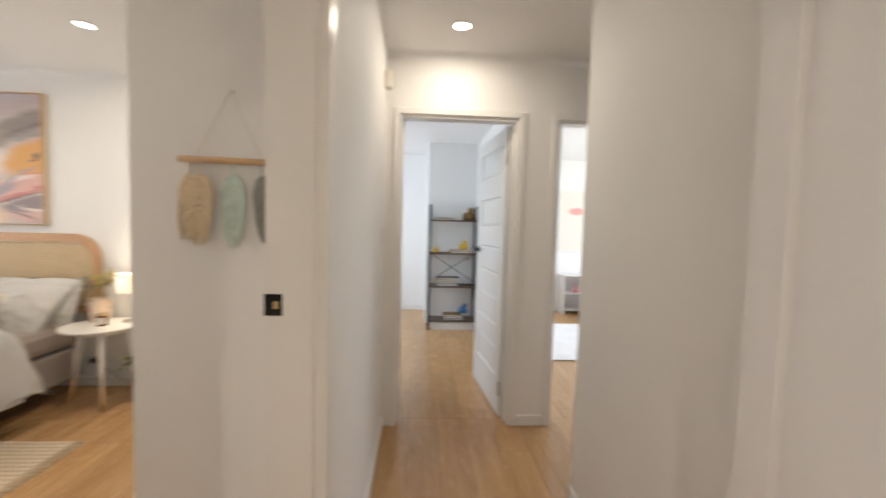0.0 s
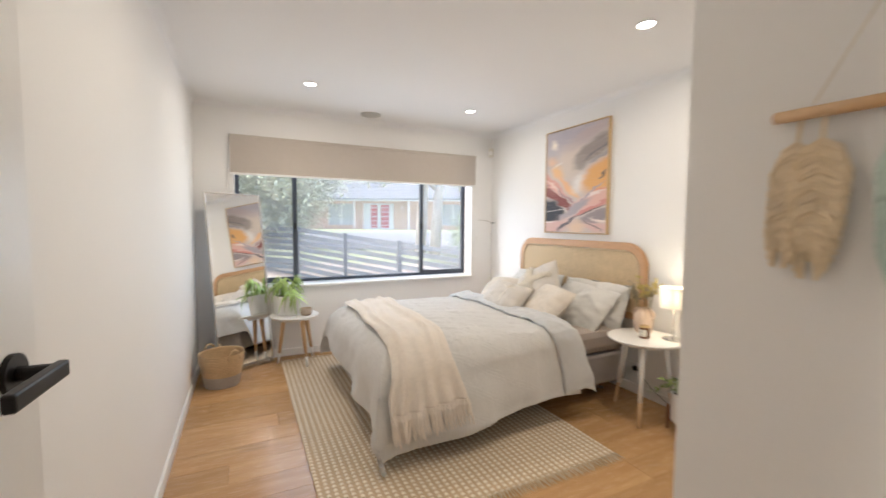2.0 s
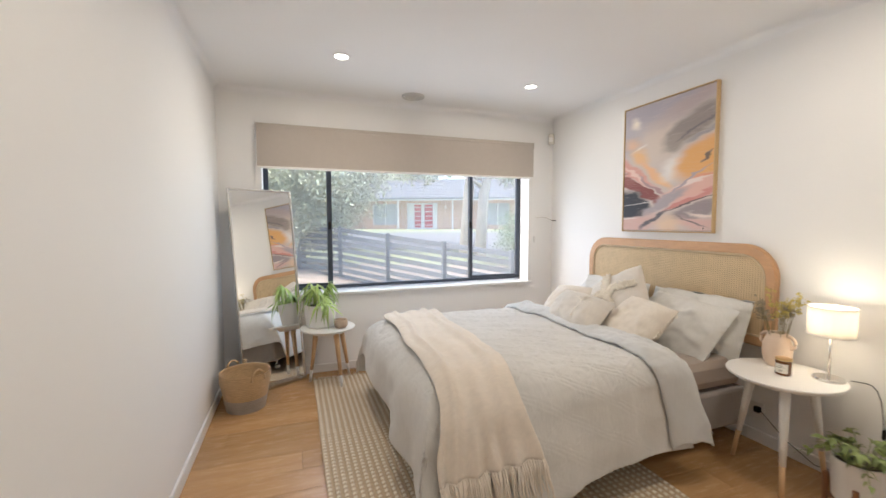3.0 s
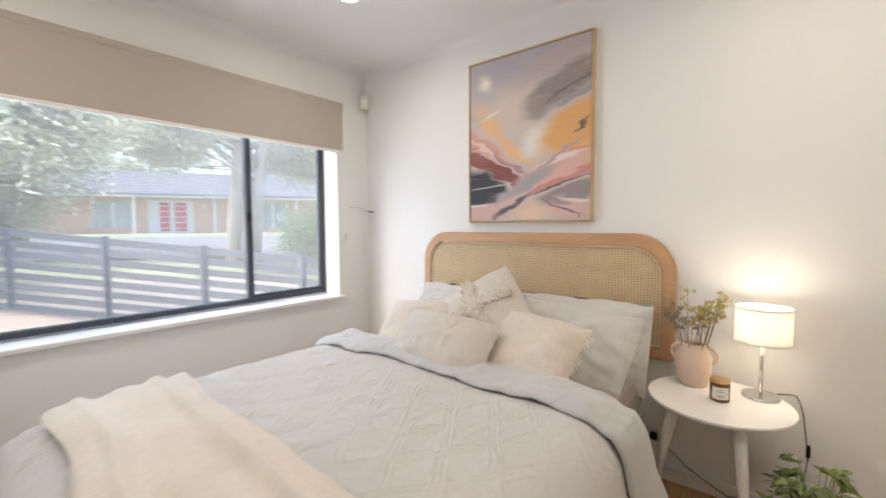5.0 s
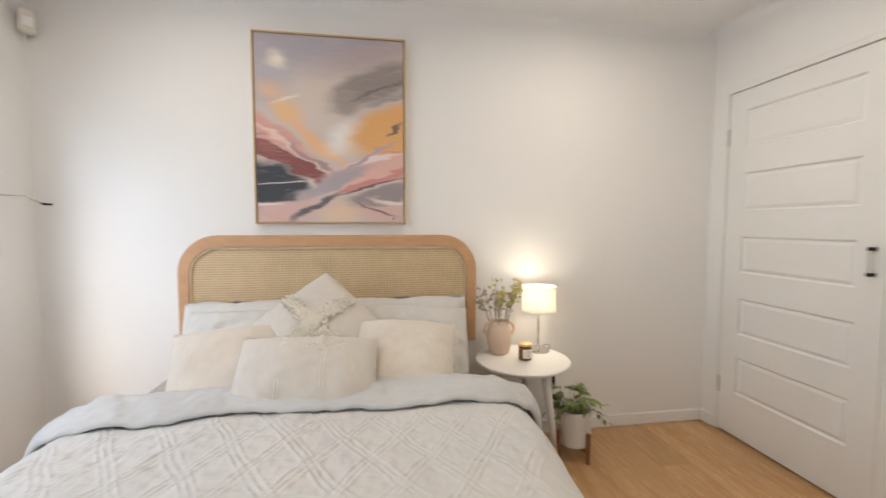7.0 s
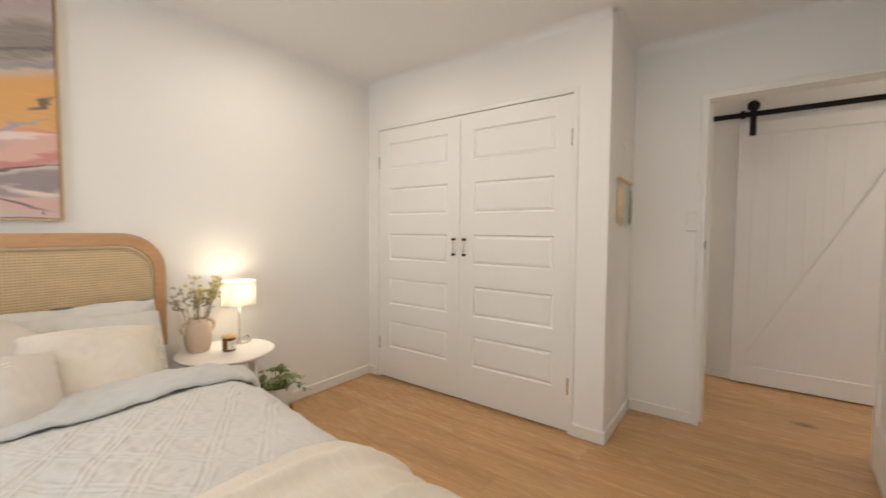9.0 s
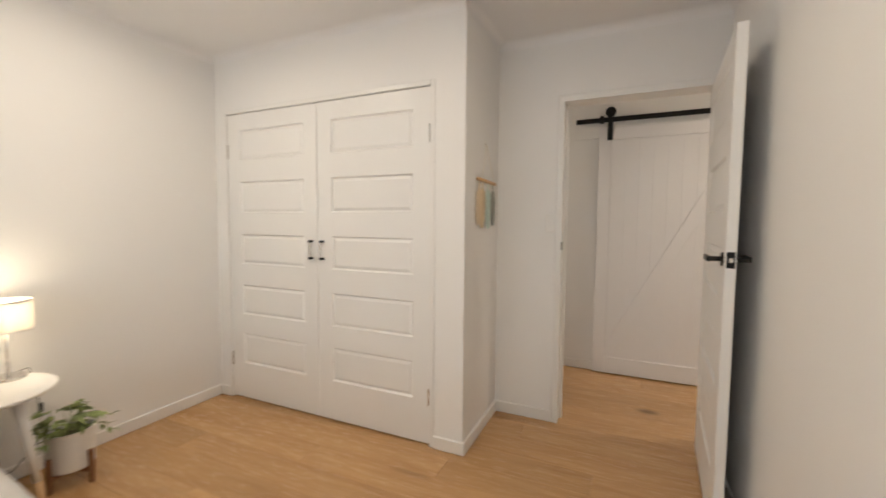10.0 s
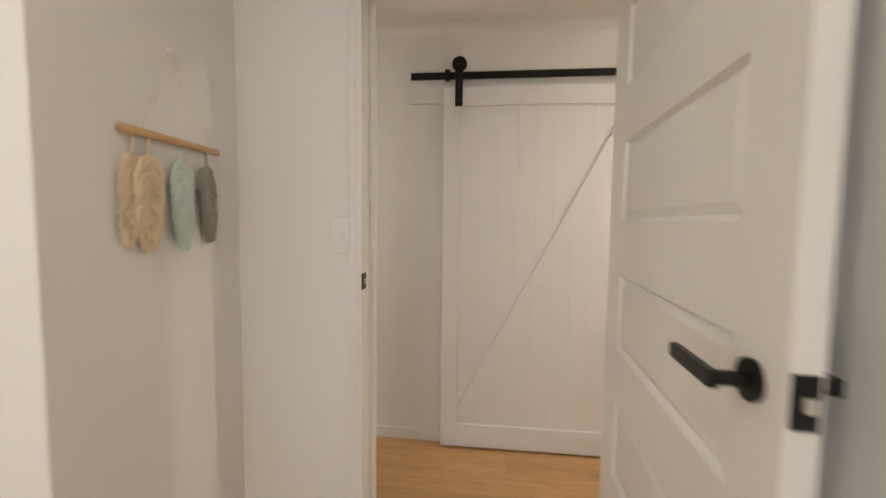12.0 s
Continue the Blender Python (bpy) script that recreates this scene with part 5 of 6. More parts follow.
planter = thing("potted_plant", Matrix.Translation((-2.268, 3.855, 0)), "leafy trailing plant in a white pot on a teak stand", "potted plant")
part("pot", lathe([(0, 0.075), (0.084, 0.075), (0.09, 0.082), (0.098, 0.265), (0.099, 0.27), (0.092, 0.27), (0.088, 0.24), (0, 0.24)], 48), M_CERAMIC, planter, "smooth white ceramic pot", smooth=False)
part("soil", lathe([(0, 0.245), (0.088, 0.242), (0.088, 0.238), (0, 0.238)], 24), M_SOIL, planter)
for k in range(4):
    a = radians(20 + 90 * k)
    part("stand_leg", tube([(0.108 * math.cos(a), 0.108 * math.sin(a), 0), (0.108 * math.cos(a), 0.108 * math.sin(a), 0.165)], [0.011, 0.012], 12), M_TEAK, planter, "teak stand leg")
for k in range(2):
    a = radians(20 + 90 * k)
    c, s = math.cos(a) * 0.1, math.sin(a) * 0.1
    part("stand_bar", tube([(-c, -s, 0.062), (c, s, 0.062)], 0.011, 8), M_TEAK, planter)
ld = [leaf_data("leaf", 0.034, 0.02, 0.35, M_LEAF), leaf_data("leaf", 0.044, 0.025, 0.5, M_LEAF)]
for k in range(26):
    ang = k * 2.399 + random.uniform(-0.2, 0.2)
    reach, rise = random.uniform(0.06, 0.15), random.uniform(0.02, 0.11)
    if k % 6 == 0:
        reach, rise = 0.19, -0.01
    a = Vector((math.cos(ang) * 0.03, math.sin(ang) * 0.03, 0.24))
    e = Vector((math.cos(ang) * reach, math.sin(ang) * reach, 0.26 + rise))
    md = a.lerp(e, 0.5) + Vector((0, 0, 0.05))
    stem = part("stem", tube([a, md, e], 0.0016, 5), M_LEAF, planter)
    for j in range(6):
        f = 0.4 + 0.6 * j / 5
        q = md.lerp(e, (f - 0.4) / 0.6)
        side = ang + (1.0 if j % 2 else -1.0) * (0.9 if j < 5 else 0.1)
        shared("leaf", ld[(k + j) % 2], stem, Matrix.Translation(q) @ pose(0, 0, 0, 0, random.uniform(-35, 25), math.degrees(side)) @ pose(0, 0, 0, random.uniform(-30, 30)))

pot2 = thing("potted_plant", Matrix.Translation((PT.x - 0.045, PT.y - 0.055, 0.475)), "bright green drooping plant in a white pot", "potted plant")
part("pot", lathe([(0, 0), (0.108, 0), (0.118, 0.008), (0.131, 0.185), (0.132, 0.19), (0.125, 0.19), (0.12, 0.165), (0, 0.165)], 48), M_CERAMIC, pot2, "plain white ceramic pot", smooth=False)
part("soil", lathe([(0, 0.17), (0.12, 0.167), (0.12, 0.163), (0, 0.163)], 24), M_SOIL, pot2)
ld2 = [leaf_data("leaf", 0.12, 0.02, 0.9, M_LEAF2, 0.3, 8), leaf_data("leaf", 0.10, 0.018, 0.6, M_LEAF2, 0.3, 8), leaf_data("leaf", 0.14, 0.021, 1.2, M_LEAF2, 0.3, 8)]
for k in range(15):
    ang = k * 2.399
    reach, rise = random.uniform(0.03, 0.14), random.uniform(0.05, 0.2)
    if k % 4 == 0:
        reach, rise = 0.17, random.uniform(0.0, 0.06)
    a = Vector((math.cos(ang) * 0.03, math.sin(ang) * 0.03, 0.165))
    e = Vector((math.cos(ang) * reach, math.sin(ang) * reach, 0.18 + rise))
    md = a.lerp(e, 0.5) + Vector((0, 0, 0.05))
    stem = part("stem", tube([a, md, e], [0.003, 0.0024, 0.0014], 6), M_LEAF2, pot2)
    for j in range(8):
        q = md.lerp(e, j / 7)
        side = ang + (0.9 if j % 2 else -0.9) * (1.0 if j < 7 else 0.0) + random.uniform(-0.3, 0.3)
        shared("leaf", ld2[(k + j) % 3], stem, Matrix.Translation(q) @ pose(0, 0, 0, 0, random.uniform(-20, 40), math.degrees(side)) @ pose(0, 0, 0, random.uniform(-25, 25)))
bowl = thing("bowl", Matrix.Translation((PT.x + 0.075, PT.y + 0.1, 0.475)), "small brown and cream banded bowl", "bowl")
part("bowl_body", lathe([(0, 0), (0.042, 0), (0.055, 0.02), (0.057, 0.045), (0.052, 0.068), (0.047, 0.068), (0.05, 0.045), (0.04, 0.012), (0, 0.01)], 36), M_STONE, bowl, smooth=True)

# ---- mirror and basket ----
mirror = thing("floor_mirror", Matrix.Translation((-4.651, 1.073, 0.035)) @ pose(0, 0, 0, 0, 0, 120.5) @ pose(0, 0, 0, -6.6, 0, 0), "tall leaning floor mirror in a slim silver frame", "mirror")
MW, MH = 0.53, 1.6
part("glass", boxes((0.012, MW - 0.012, -0.003, 0.004, 0.012, MH - 0.012)), M_MIRROR, mirror, "clear mirror glass")
for row in ((0, 0.012, -0.014, 0.01, 0, MH), (MW - 0.012, MW, -0.014, 0.01, 0, MH), (0.012, MW - 0.012, -0.014, 0.01, 0, 0.012), (0.012, MW - 0.012, -0.014, 0.01, MH - 0.012, MH)):
    part("frame_side", boxes(row, bevel=0.002), M_CHROME, mirror)
part("back_board", boxes((0.004, MW - 0.004, 0.010, 0.016, 0.004, MH - 0.004)), M_GREYPLASTIC, mirror)
part("foot", boxes((0.0, MW, -0.02, 0.012, -0.033, 0.0), bevel=0.003), M_CHROME, mirror)
basket = thing("basket", Matrix.Translation((-4.475, 1.105, 0)), "round seagrass basket with a grey base and two handles", "basket")


def basket_bm(z0, z1, n):
    prof = []
    for k in range(n * 4 + 1):
        f = k / (n * 4)
        z = z0 + (z1 - z0) * f
        r = 0.128 + 0.042 * min(1, z / 0.22) + 0.0022 * math.cos(2 * math.pi * f * n)
        prof.append((r, z))
    return prof


low = basket_bm(0.0, 0.095, 7)
high = basket_bm(0.095, 0.27, 13)
part("base", lathe([(0, 0.0)] + low, 56), M_BASKETG, basket, "grey dipped base", smooth=True)
inner = [(r - 0.008, z) for r, z in reversed(high[::4])] + [(0.12, 0.02), (0, 0.012)]
part("side", lathe(high + [(0.172, 0.276)] + inner, 56), M_BASKET, basket, "woven tan seagrass", smooth=True)
for sgn, deg in ((1, 35), (-1, 35)):
    d = Vector((math.cos(radians(deg)), math.sin(radians(deg)), 0)) * sgn
    tn = Vector((-d.y, d.x, 0))
    pts = [d * 0.17 + tn * 0.05 * math.cos(a) + Vector((0, 0, 0.235 + 0.08 * math.sin(a))) for a in [k * math.pi / 9 for k in range(10)]]
    part("handle", tube(pts, 0.007, 10), M_BASKET, basket, "looped rope handle", smooth=True)

# ---- ceiling and wall fittings ----
# a fitting at every DOWNLIGHTS row, the guessed and the added one included
for lx, ly, power in DOWNLIGHTS:
    dl = thing("downlight", Matrix.Translation((lx, ly, CEIL)), "round white recessed ceiling downlight, switched on", "downlight", group="ceiling downlights")
    part("trim_ring", lathe([(0.045, 0.0), (0.055, -0.006), (0.052, -0.008), (0.045, -0.006), (0.045, 0.0)], 36), M_WHITE, dl)
    part("lens", lathe([(0, -0.005), (0.0455, -0.005), (0.0455, -0.002), (0, -0.002)], 36), M_LED, dl, "glowing frosted lens")
vent = thing("ceiling_vent", Matrix.Translation((-4.77, 2.48, CEIL)), "round grey-white ceiling air vent", "ceiling vent")
for k in range(4):
    r = 0.1 - 0.024 * k
    part("ring", lathe([(r, 0.0 - 0.003 * k), (r, -0.012 - 0.004 * k), (r - 0.012, -0.014 - 0.004 * k), (r - 0.017, -0.004), (r - 0.017, 0.0)], 44), M_GREYPLASTIC, vent)
part("boss", lathe([(0, -0.03), (0.018, -0.026), (0.02, 0)], 24), M_GREYPLASTIC, vent)
pir = thing("motion_sensor", Matrix.Translation((XW + 0.035, YN - 0.04, 2.235)) @ pose(0, 0, 0, 0, 0, 45), "small white alarm sensor in the ceiling corner", "sensor")
part("body", boxes((-0.03, 0.03, -0.045, 0.0, -0.055, 0.055), bevel=0.012), M_PIR, pir)
part("lens", boxes((-0.02, 0.02, -0.05, -0.045, -0.03, 0.015), bevel=0.002), M_WHITE, pir)
pir2 = thing("motion_sensor", Matrix.Translation((XH, 3.33, 2.24)) @ pose(0, 0, 0, 0, 0, 90), "small cream alarm sensor high on the hall wall", "sensor")
part("body", boxes((-0.03, 0.03, -0.045, 0.0, -0.055, 0.055), bevel=0.012), M_PIR, pir2)
part("lens", boxes((-0.02, 0.02, -0.05, -0.045, -0.03, 0.015), bevel=0.002), M_WHITE, pir2)


def switch_plate(m, label):
    s = thing("light_switch", m, label, "light switch")
    part("plate", boxes((-0.036, 0.036, -0.011, 0, -0.058, 0.058), bevel=0.004), M_WHITE, s)
    part("rocker", boxes((-0.009, 0.009, -0.0145, -0.011, -0.016, 0.016), bevel=0.002), M_WHITE, s)


switch_plate(Matrix.Translation((XD, 1.812, 1.3)) @ pose(0, 0, 0, 0, 0, -90), "white light switch beside the bedroom door")
switch_plate(Matrix.Translation((XH, 3.27, 1.27)) @ pose(0, 0, 0, 0, 0, 90), "white light switch on the hall wall")
arm = thing("wall_hook", Matrix.Translation((XW, 3.925, 1.405)), "thin pale wall arm with a black tip beside the window", "wall hook")
part("rod", tube([(0, 0, 0), (0.03, 0.02, 0.0), (0.05, 0.07, 0.0), (0.06, 0.12, -0.02), (0.066, 0.15, -0.033)], 0.003, 8), M_CHROME, arm, smooth=True)
part("tip", tube([(0.066, 0.148, -0.032), (0.07, 0.172, -0.034), (0.076, 0.208, -0.033)], 0.0055, 10), M_BLACK, arm, "black rubber tip", smooth=True)
part("base_plate", lathe([(0, 0), (0.014, 0), (0.014, 0.005), (0, 0.005)], 20), M_WHITE, arm, m=pose(0, 0, 0, 0, 90, 0))
cleat = thing("cord_cleat", Matrix.Translation((XW, 3.895, 1.17)), "small white cord cleat on the wall", "cord cleat")
part("cleat", boxes((0, 0.012, -0.008, 0.008, -0.03, 0.03), (0.012, 0.018, -0.008, 0.008, -0.035, 0.035), bevel=0.002), M_WHITE, cleat)

# wall hanging
hang = thing("wall_hanging", Matrix.Translation((-0.909, YR - 0.014, 1.548)), "macrame feather wall hanging on a wooden dowel", "wall hanging")
part("dowel", tube([(-0.162, 0, 0.003), (0.0, -0.002, 0.0), (0.158, 0, -0.002)], 0.0105, 12), M_PINE, hang, "natural wooden dowel", smooth=True)
part("cord", tube([(-0.105, -0.008, 0.012), (-0.05, -0.003, 0.12), (0.0, 0.006, 0.225), (0.05, -0.003, 0.12), (0.105, -0.008, 0.012)], 0.0018, 6), M_TUFT, hang, "thin hanging cord")
part("nail", lathe([(0, 0), (0.008, 0), (0.008, 0.012), (0, 0.014)], 12), M_WHITE, hang, m=Matrix.Translation((0, 0.014, 0.226)) @ pose(0, 0, 0, 90))


def feather(x, ln, w, material, label, y=-0.004, tilt=0.0):
    f = part("feather", boxes((-0.002, 0.002, -0.003, 0.003, -ln * 0.96, 0.012)), material, hang, label, m=Matrix.Translation((x, y, -0.01)) @ pose(0, 0, 0, 0, tilt, 0))
    bm = bmesh.new()
    for sgn in (-1, 1):
        for k in range(90):
            s = k / 89
            z = -0.035 - s * (ln - 0.06)
            half = w / 2 * min(1, (s + 0.12) / 0.2) ** 0.5 * (1 - 0.3 * s - 0.45 * max(0, (s - 0.6) / 0.4) ** 2) * random.uniform(0.97, 1.02)
            p = Vector((0, random.uniform(-0.004, 0.004), z))
            tube([p, p + Vector((sgn * half * 0.7, random.uniform(-0.003, 0.002), -0.014)), p + Vector((sgn * half, random.uniform(-0.003, 0.003), -0.045))], [0.0032, 0.0036, 0.003], 5, bm)
    tagged(part("fluff", bm, material, f, "combed cotton strands"), kind="stuff")


feather(-0.09, 0.25, 0.085, M_TAN, "tan cotton feather", tilt=2)
feather(0.012, 0.255, 0.076, M_MINT, "mint green cotton feather")
feather(-0.125, 0.235, 0.065, M_PEACH, "peach cotton feather", y=0.004, tilt=5)
feather(0.103, 0.238, 0.064, M_GREY, "charcoal cotton feather", tilt=-3)

# ---- hall: sliding barn door ----
barn = thing("barn_door", Matrix.Translation((0.435, 1.608, 0.012)), "white planked sliding barn door with a diagonal brace", "barn door")
BW, BH = 1.15, 2.09
n_planks = 11
pw = (BW - 0.004) / n_planks
for k in range(n_planks):
    part("plank", boxes((0.012, 0.032, -BW + 0.002 + k * pw + 0.0002, -BW + 0.002 + (k + 1) * pw - 0.0002, 0.004, BH - 0.004), bevel=0.0005), M_BARN, barn)
for row in ((0, 0.012, -0.095, 0, 0, BH), (0, 0.012, -BW, -BW + 0.095, 0, BH), (0, 0.012, -BW + 0.0955, -0.0955, 0, 0.138), (0, 0.012, -BW + 0.0955, -0.0955, BH - 0.1, BH)):
    part("rail", boxes(row, bevel=0.002), M_BARN, barn)
a, b = Vector((-0.0975, 0.142)), Vector((-BW + 0.0975, BH - 0.104))
d = (b - a).normalized()
bm = bmesh.new()
lens_ = (b - a).length - 0.09
box(bm, 0.0, 0.012, -lens_ / 2, lens_ / 2, -0.045, 0.045, bevel=0.002)
bmesh.ops.transform(bm, matrix=Matrix.Translation((0, (a.x + b.x) / 2, (a.y + b.y) / 2)) @ pose(0, 0, 0, math.degrees(math.atan2(d.y, d.x)), 0, 0), verts=bm.verts)
part("brace", bm, M_BARN, barn)
track = thing("door_track", Matrix.Translation((0.455, 0, 2.172)), "flat black steel sliding door track", "door track")
part("rail", boxes((-0.004, 0.004, -0.6, 1.80, -0.02, 0.02), bevel=0.001), M_BLACK, track)
for y in (-0.45, 0.2, 0.75, 1.2, 1.74):
    part("standoff", tube([(0.004, y, 0), (0.05, y, 0)], 0.011, 12), M_BLACK, track)
    part("bolt", lathe([(0, 0), (0.008, 0), (0.008, 0.005), (0, 0.006)], 6), M_BLACK, track, m=Matrix.Translation((-0.004, y, -0.012)) @ pose(0, 0, 0, 0, -90, 0))
part("end_stop", boxes((-0.018, 0.008, 1.575, 1.605, -0.03, 0.032), bevel=0.003), M_BLACK, track)
for y in (1.523, 0.55):
    hg = thing("barn_roller", Matrix.Translation((0.43, y, 2.172)), "black steel roller hanger on the sliding door", "roller hanger", group="barn door rollers")
    part("strap", boxes((-0.005, 0.0045, -0.021, 0.021, -0.175, 0.085), bevel=0.002), M_BLACK, hg)
    part("wheel", lathe([(0, -0.012), (0.04, -0.012), (0.042, -0.006), (0.036, 0), (0.042, 0.006), (0.04, 0.012), (0, 0.012)], 32), M_BLACK, hg, "grooved wheel", m=Matrix.Translation((0.02, 0, 0.062)) @ pose(0, 0, 0, 0, 90, 0))
    for z in (-0.06, -0.14, 0.062):
        part("bolt", lathe([(0, 0), (0.011, 0), (0.011, 0.006), (0, 0.008)], 6), M_BLACK, hg, m=Matrix.Translation((-0.005, 0, z)) @ pose(0, 0, 0, 0, -90, 0))
header = tagged(part("trim", boxes((XE - 0.018, XE, -0.7, 1.82, 2.03, 2.215), bevel=0.002), M_TRIM), "white painted header board behind the track", "header board", kind="structure")

# ---- study: open shelf with toys and books ----
shelf = thing("bookshelf", Matrix.Translation((-0.15, 5.96, 0)), "black metal ladder shelf with dark wooden boards", "bookshelf")
SWD, SD, SHH = 0.64, 0.3, 1.62
for x in (0.012, SWD - 0.012):
    for y in (0.012, SD - 0.012):
        part("upright", boxes((x - 0.012, x + 0.012, y - 0.012, y + 0.012, 0, SHH), bevel=0.001), M_BLACK, shelf)
LEV = [0.12, 0.57, 1.0, 1.43]
for z in LEV:
    part("board", boxes((0.0, SWD, 0.0, SD, z - 0.018, z), bevel=0.002), M_SHELFW, shelf)
for s in (0, 1):
    part("cross_brace", tube([(0.02, SD - 0.012, 0.6 if s else 0.98), (SWD - 0.02, SD - 0.012, 0.98 if s else 0.6)], 0.004, 6), M_BLACK, shelf)
part("toe_board", boxes((0.03, SWD - 0.03, 0.02, 0.035, 0.0, 0.095)), M_WHITE, shelf)


def book(m, w, d, h, material, label):
    b = thing("book", m, label, "book", group="books on the study shelf")
    part("cover", boxes((0, w, 0, d, 0, 0.003), (0, w, 0, d, h - 0.003, h), (0, 0.003, 0, d, 0.003, h - 0.003)), material, b)
    part("page_block", boxes((0.003, w - 0.004, 0.004, d - 0.004, 0.003, h - 0.003)), M_PAPER, b)


for lv, x0, n in ((0, 0.2, 3), (1, 0.1, 4), (2, 0.28, 2), (3, 0.06, 2)):
    z = LEV[lv]
    for k in range(n):
        h = random.uniform(0.012, 0.028)
        book(Matrix.Translation((-0.15 + x0 + random.uniform(0, 0.02), 6.0 + random.uniform(0, 0.02), z)), random.uniform(0.24, 0.3), 0.2, h, (M_BLACK, M_TOYB, M_TOYBR, M_OAKFRAME)[(k + lv) % 4], "flat stacked book with a coloured cover")
        z += h


def toy(at, r, material, label):
    t = thing("toy", Matrix.Translation(at), label, "toy")
    part("toy_body", lathe([(0, 0), (r * 0.8, 0), (r, r * 0.5), (r * 0.9, r * 1.1), (r * 0.5, r * 1.4), (0, r * 1.45)], 20, sx=1.2), material, t, smooth=True)
    part("toy_head", lathe([(0, r * 1.3), (r * 0.5, r * 1.45), (r * 0.6, r * 1.85), (r * 0.35, r * 2.2), (0, r * 2.3)], 20, cx=r * 0.3), material, t, smooth=True)


toy((0.37, 6.1, LEV[3]), 0.075, M_TOYBR, "brown plush toy on the top shelf")
toy((0.31, 6.1, LEV[2] + 0.05), 0.05, M_TOY, "bright yellow toy on the shelf")
toy((-0.06, 6.1, LEV[2]), 0.036, M_TOY, "small yellow toy on the shelf")
toy((0.33, 6.1, LEV[0] + 0.08), 0.055, M_TOYB, "blue toy on the lowest shelf")

# ---- nursery seen through the far doorway ----
nrug = thing("nursery_rug", Matrix.Translation((2.0, 5.55, 0)), "fluffy white round-edged rug on the nursery floor", "rug")
part("rug_mat", sheet(lambda u, v: Vector(((2 * u - 1) * 0.95, (2 * v - 1) * 0.78, 0.012 + 0.018 * min(1, 12 * u * (1 - u)) * min(1, 12 * v * (1 - v)) + 0.006 * noise.noise(Vector((u * 40, v * 40, 0))))), 70, 60), M_FLUFF, nrug, smooth=True)
nshelf = thing("toy_shelf", Matrix.Translation((2.02, 6.98, 0)), "small white open toy shelf against the wall", "shelf")
for x in (0, 0.58):
    part("side", boxes((x, x + 0.018, 0, 0.28, 0, 0.62), bevel=0.002), M_WHITE, nshelf)
for z in (0.06, 0.32, 0.6):
    part("board", boxes((0.018, 0.58, 0, 0.28, z, z + 0.018), bevel=0.002), M_WHITE, nshelf)
toy((2.25, 7.1, 0.338), 0.05, M_PINK, "pink toy on the nursery shelf")
nprint = thing("framed_print", Matrix.Translation((1.98, 7.272, 0.98)), "white framed print with a pink shape", "framed print")
for row in ((0, 0.02, 0, 0.026, 0, 1.0), (0.68, 0.7, 0, 0.026, 0, 1.0), (0.02, 0.68, 0, 0.026, 0, 0.02), (0.02, 0.68, 0, 0.026, 0.98, 1.0)):
    part("frame_side", boxes(row), M_WHITE, nprint)
part("mount", boxes((0.02, 0.68, 0.01, 0.024, 0.02, 0.98)), M_PAPER, nprint)
part("pink_shape", lathe([(0, 0), (0.12, 0), (0.12, 0.003), (0, 0.003)], 30, sy=0.5), M_PINK, nprint, m=Matrix.Translation((0.3, 0.01, 0.66)) @ pose(0, 0, 0, 90))
nchair = thing("nursery_chair", Matrix.Translation((2.62, 6.3, 0)), "small blush upholstered nursery armchair", "armchair")
part("seat", boxes((-0.3, 0.3, -0.28, 0.28, 0.2, 0.42), bevel=0.05), M_CREAM2, nchair)
part("backrest", boxes((-0.3, 0.3, 0.2, 0.34, 0.3, 0.85), bevel=0.05), M_PINK, nchair)
for x in (-0.25, 0.25):
    for y in (-0.22, 0.26):
        part("leg", tube([(x, y, 0), (x, y, 0.22)], [0.014, 0.02], 10), M_PINE, nchair)

# ---- outside: ground, road, fence, house, trees ----


def ground_z(x, y):
    """The land rises from the window to the street and falls to the north near the fence."""
    u = min(max(-x, 5.3), 22.5)
    near = max(0.0, 1 - max(0, u - 9) / 14)
    yy = min(max(y, 1.5), 12)
    return -0.463 + 0.0598 * u - 0.0816 * yy * near - (0.25 if -x < 5.29 else 0) + (1 - near) * -0.0


def axis_steps(*spans):
    out = []
    for a, b, step in spans:
        k = a
        while k < b - 1e-6:
            out.append(k)
            k += step
    return out + [spans[-1][1]]


def land(name, xs, ys, lift, rough, material, label, category):
    bm = bmesh.new()
    g = [[bm.verts.new((x, y, ground_z(x, y) + lift + rough * noise.noise(Vector((x * 1.3, y * 1.3, 0))))) for y in ys] for x in xs]
    for i in range(len(xs) - 1):
        for j in range(len(ys) - 1):
            bm.faces.new((g[i][j], g[i + 1][j], g[i + 1][j + 1], g[i][j + 1]))
    return tagged(part(name, bm, material, smooth=True), label, category, kind="structure")


land("ground", axis_steps((-420, -60, 60), (-60, -28, 4), (-28, -5.4, 0.6), (-5.4, -5.1, 0.15), (-5.1, 420, 100)), axis_steps((-420, -20, 80), (-20, 30, 1.0), (30, 420, 78)), 0, 0.03, M_GRASS, "patchy green and yellow lawn sloping to the street", "ground")
land("ground", axis_steps((-13.2, -5.3, 0.4)), axis_steps((-6, 8, 0.4)), 0.03, 0.02, M_PEBBLE, "brown pebble and mulch garden bed below the window", "garden bed")
land("road", axis_steps((-22, -16.5, 1.0)), axis_steps((-60, 60, 4)), 0.045, 0.0, M_ROAD, "grey asphalt street beyond the fence", "road")

fence = thing("fence", Matrix.Translation((0, 0, 0)), "charcoal horizontal slat fence stepping down the slope", "fence")
FA, FD = Vector((-11.15, 2.48)), Vector((0.784, 0.62)).normalized()


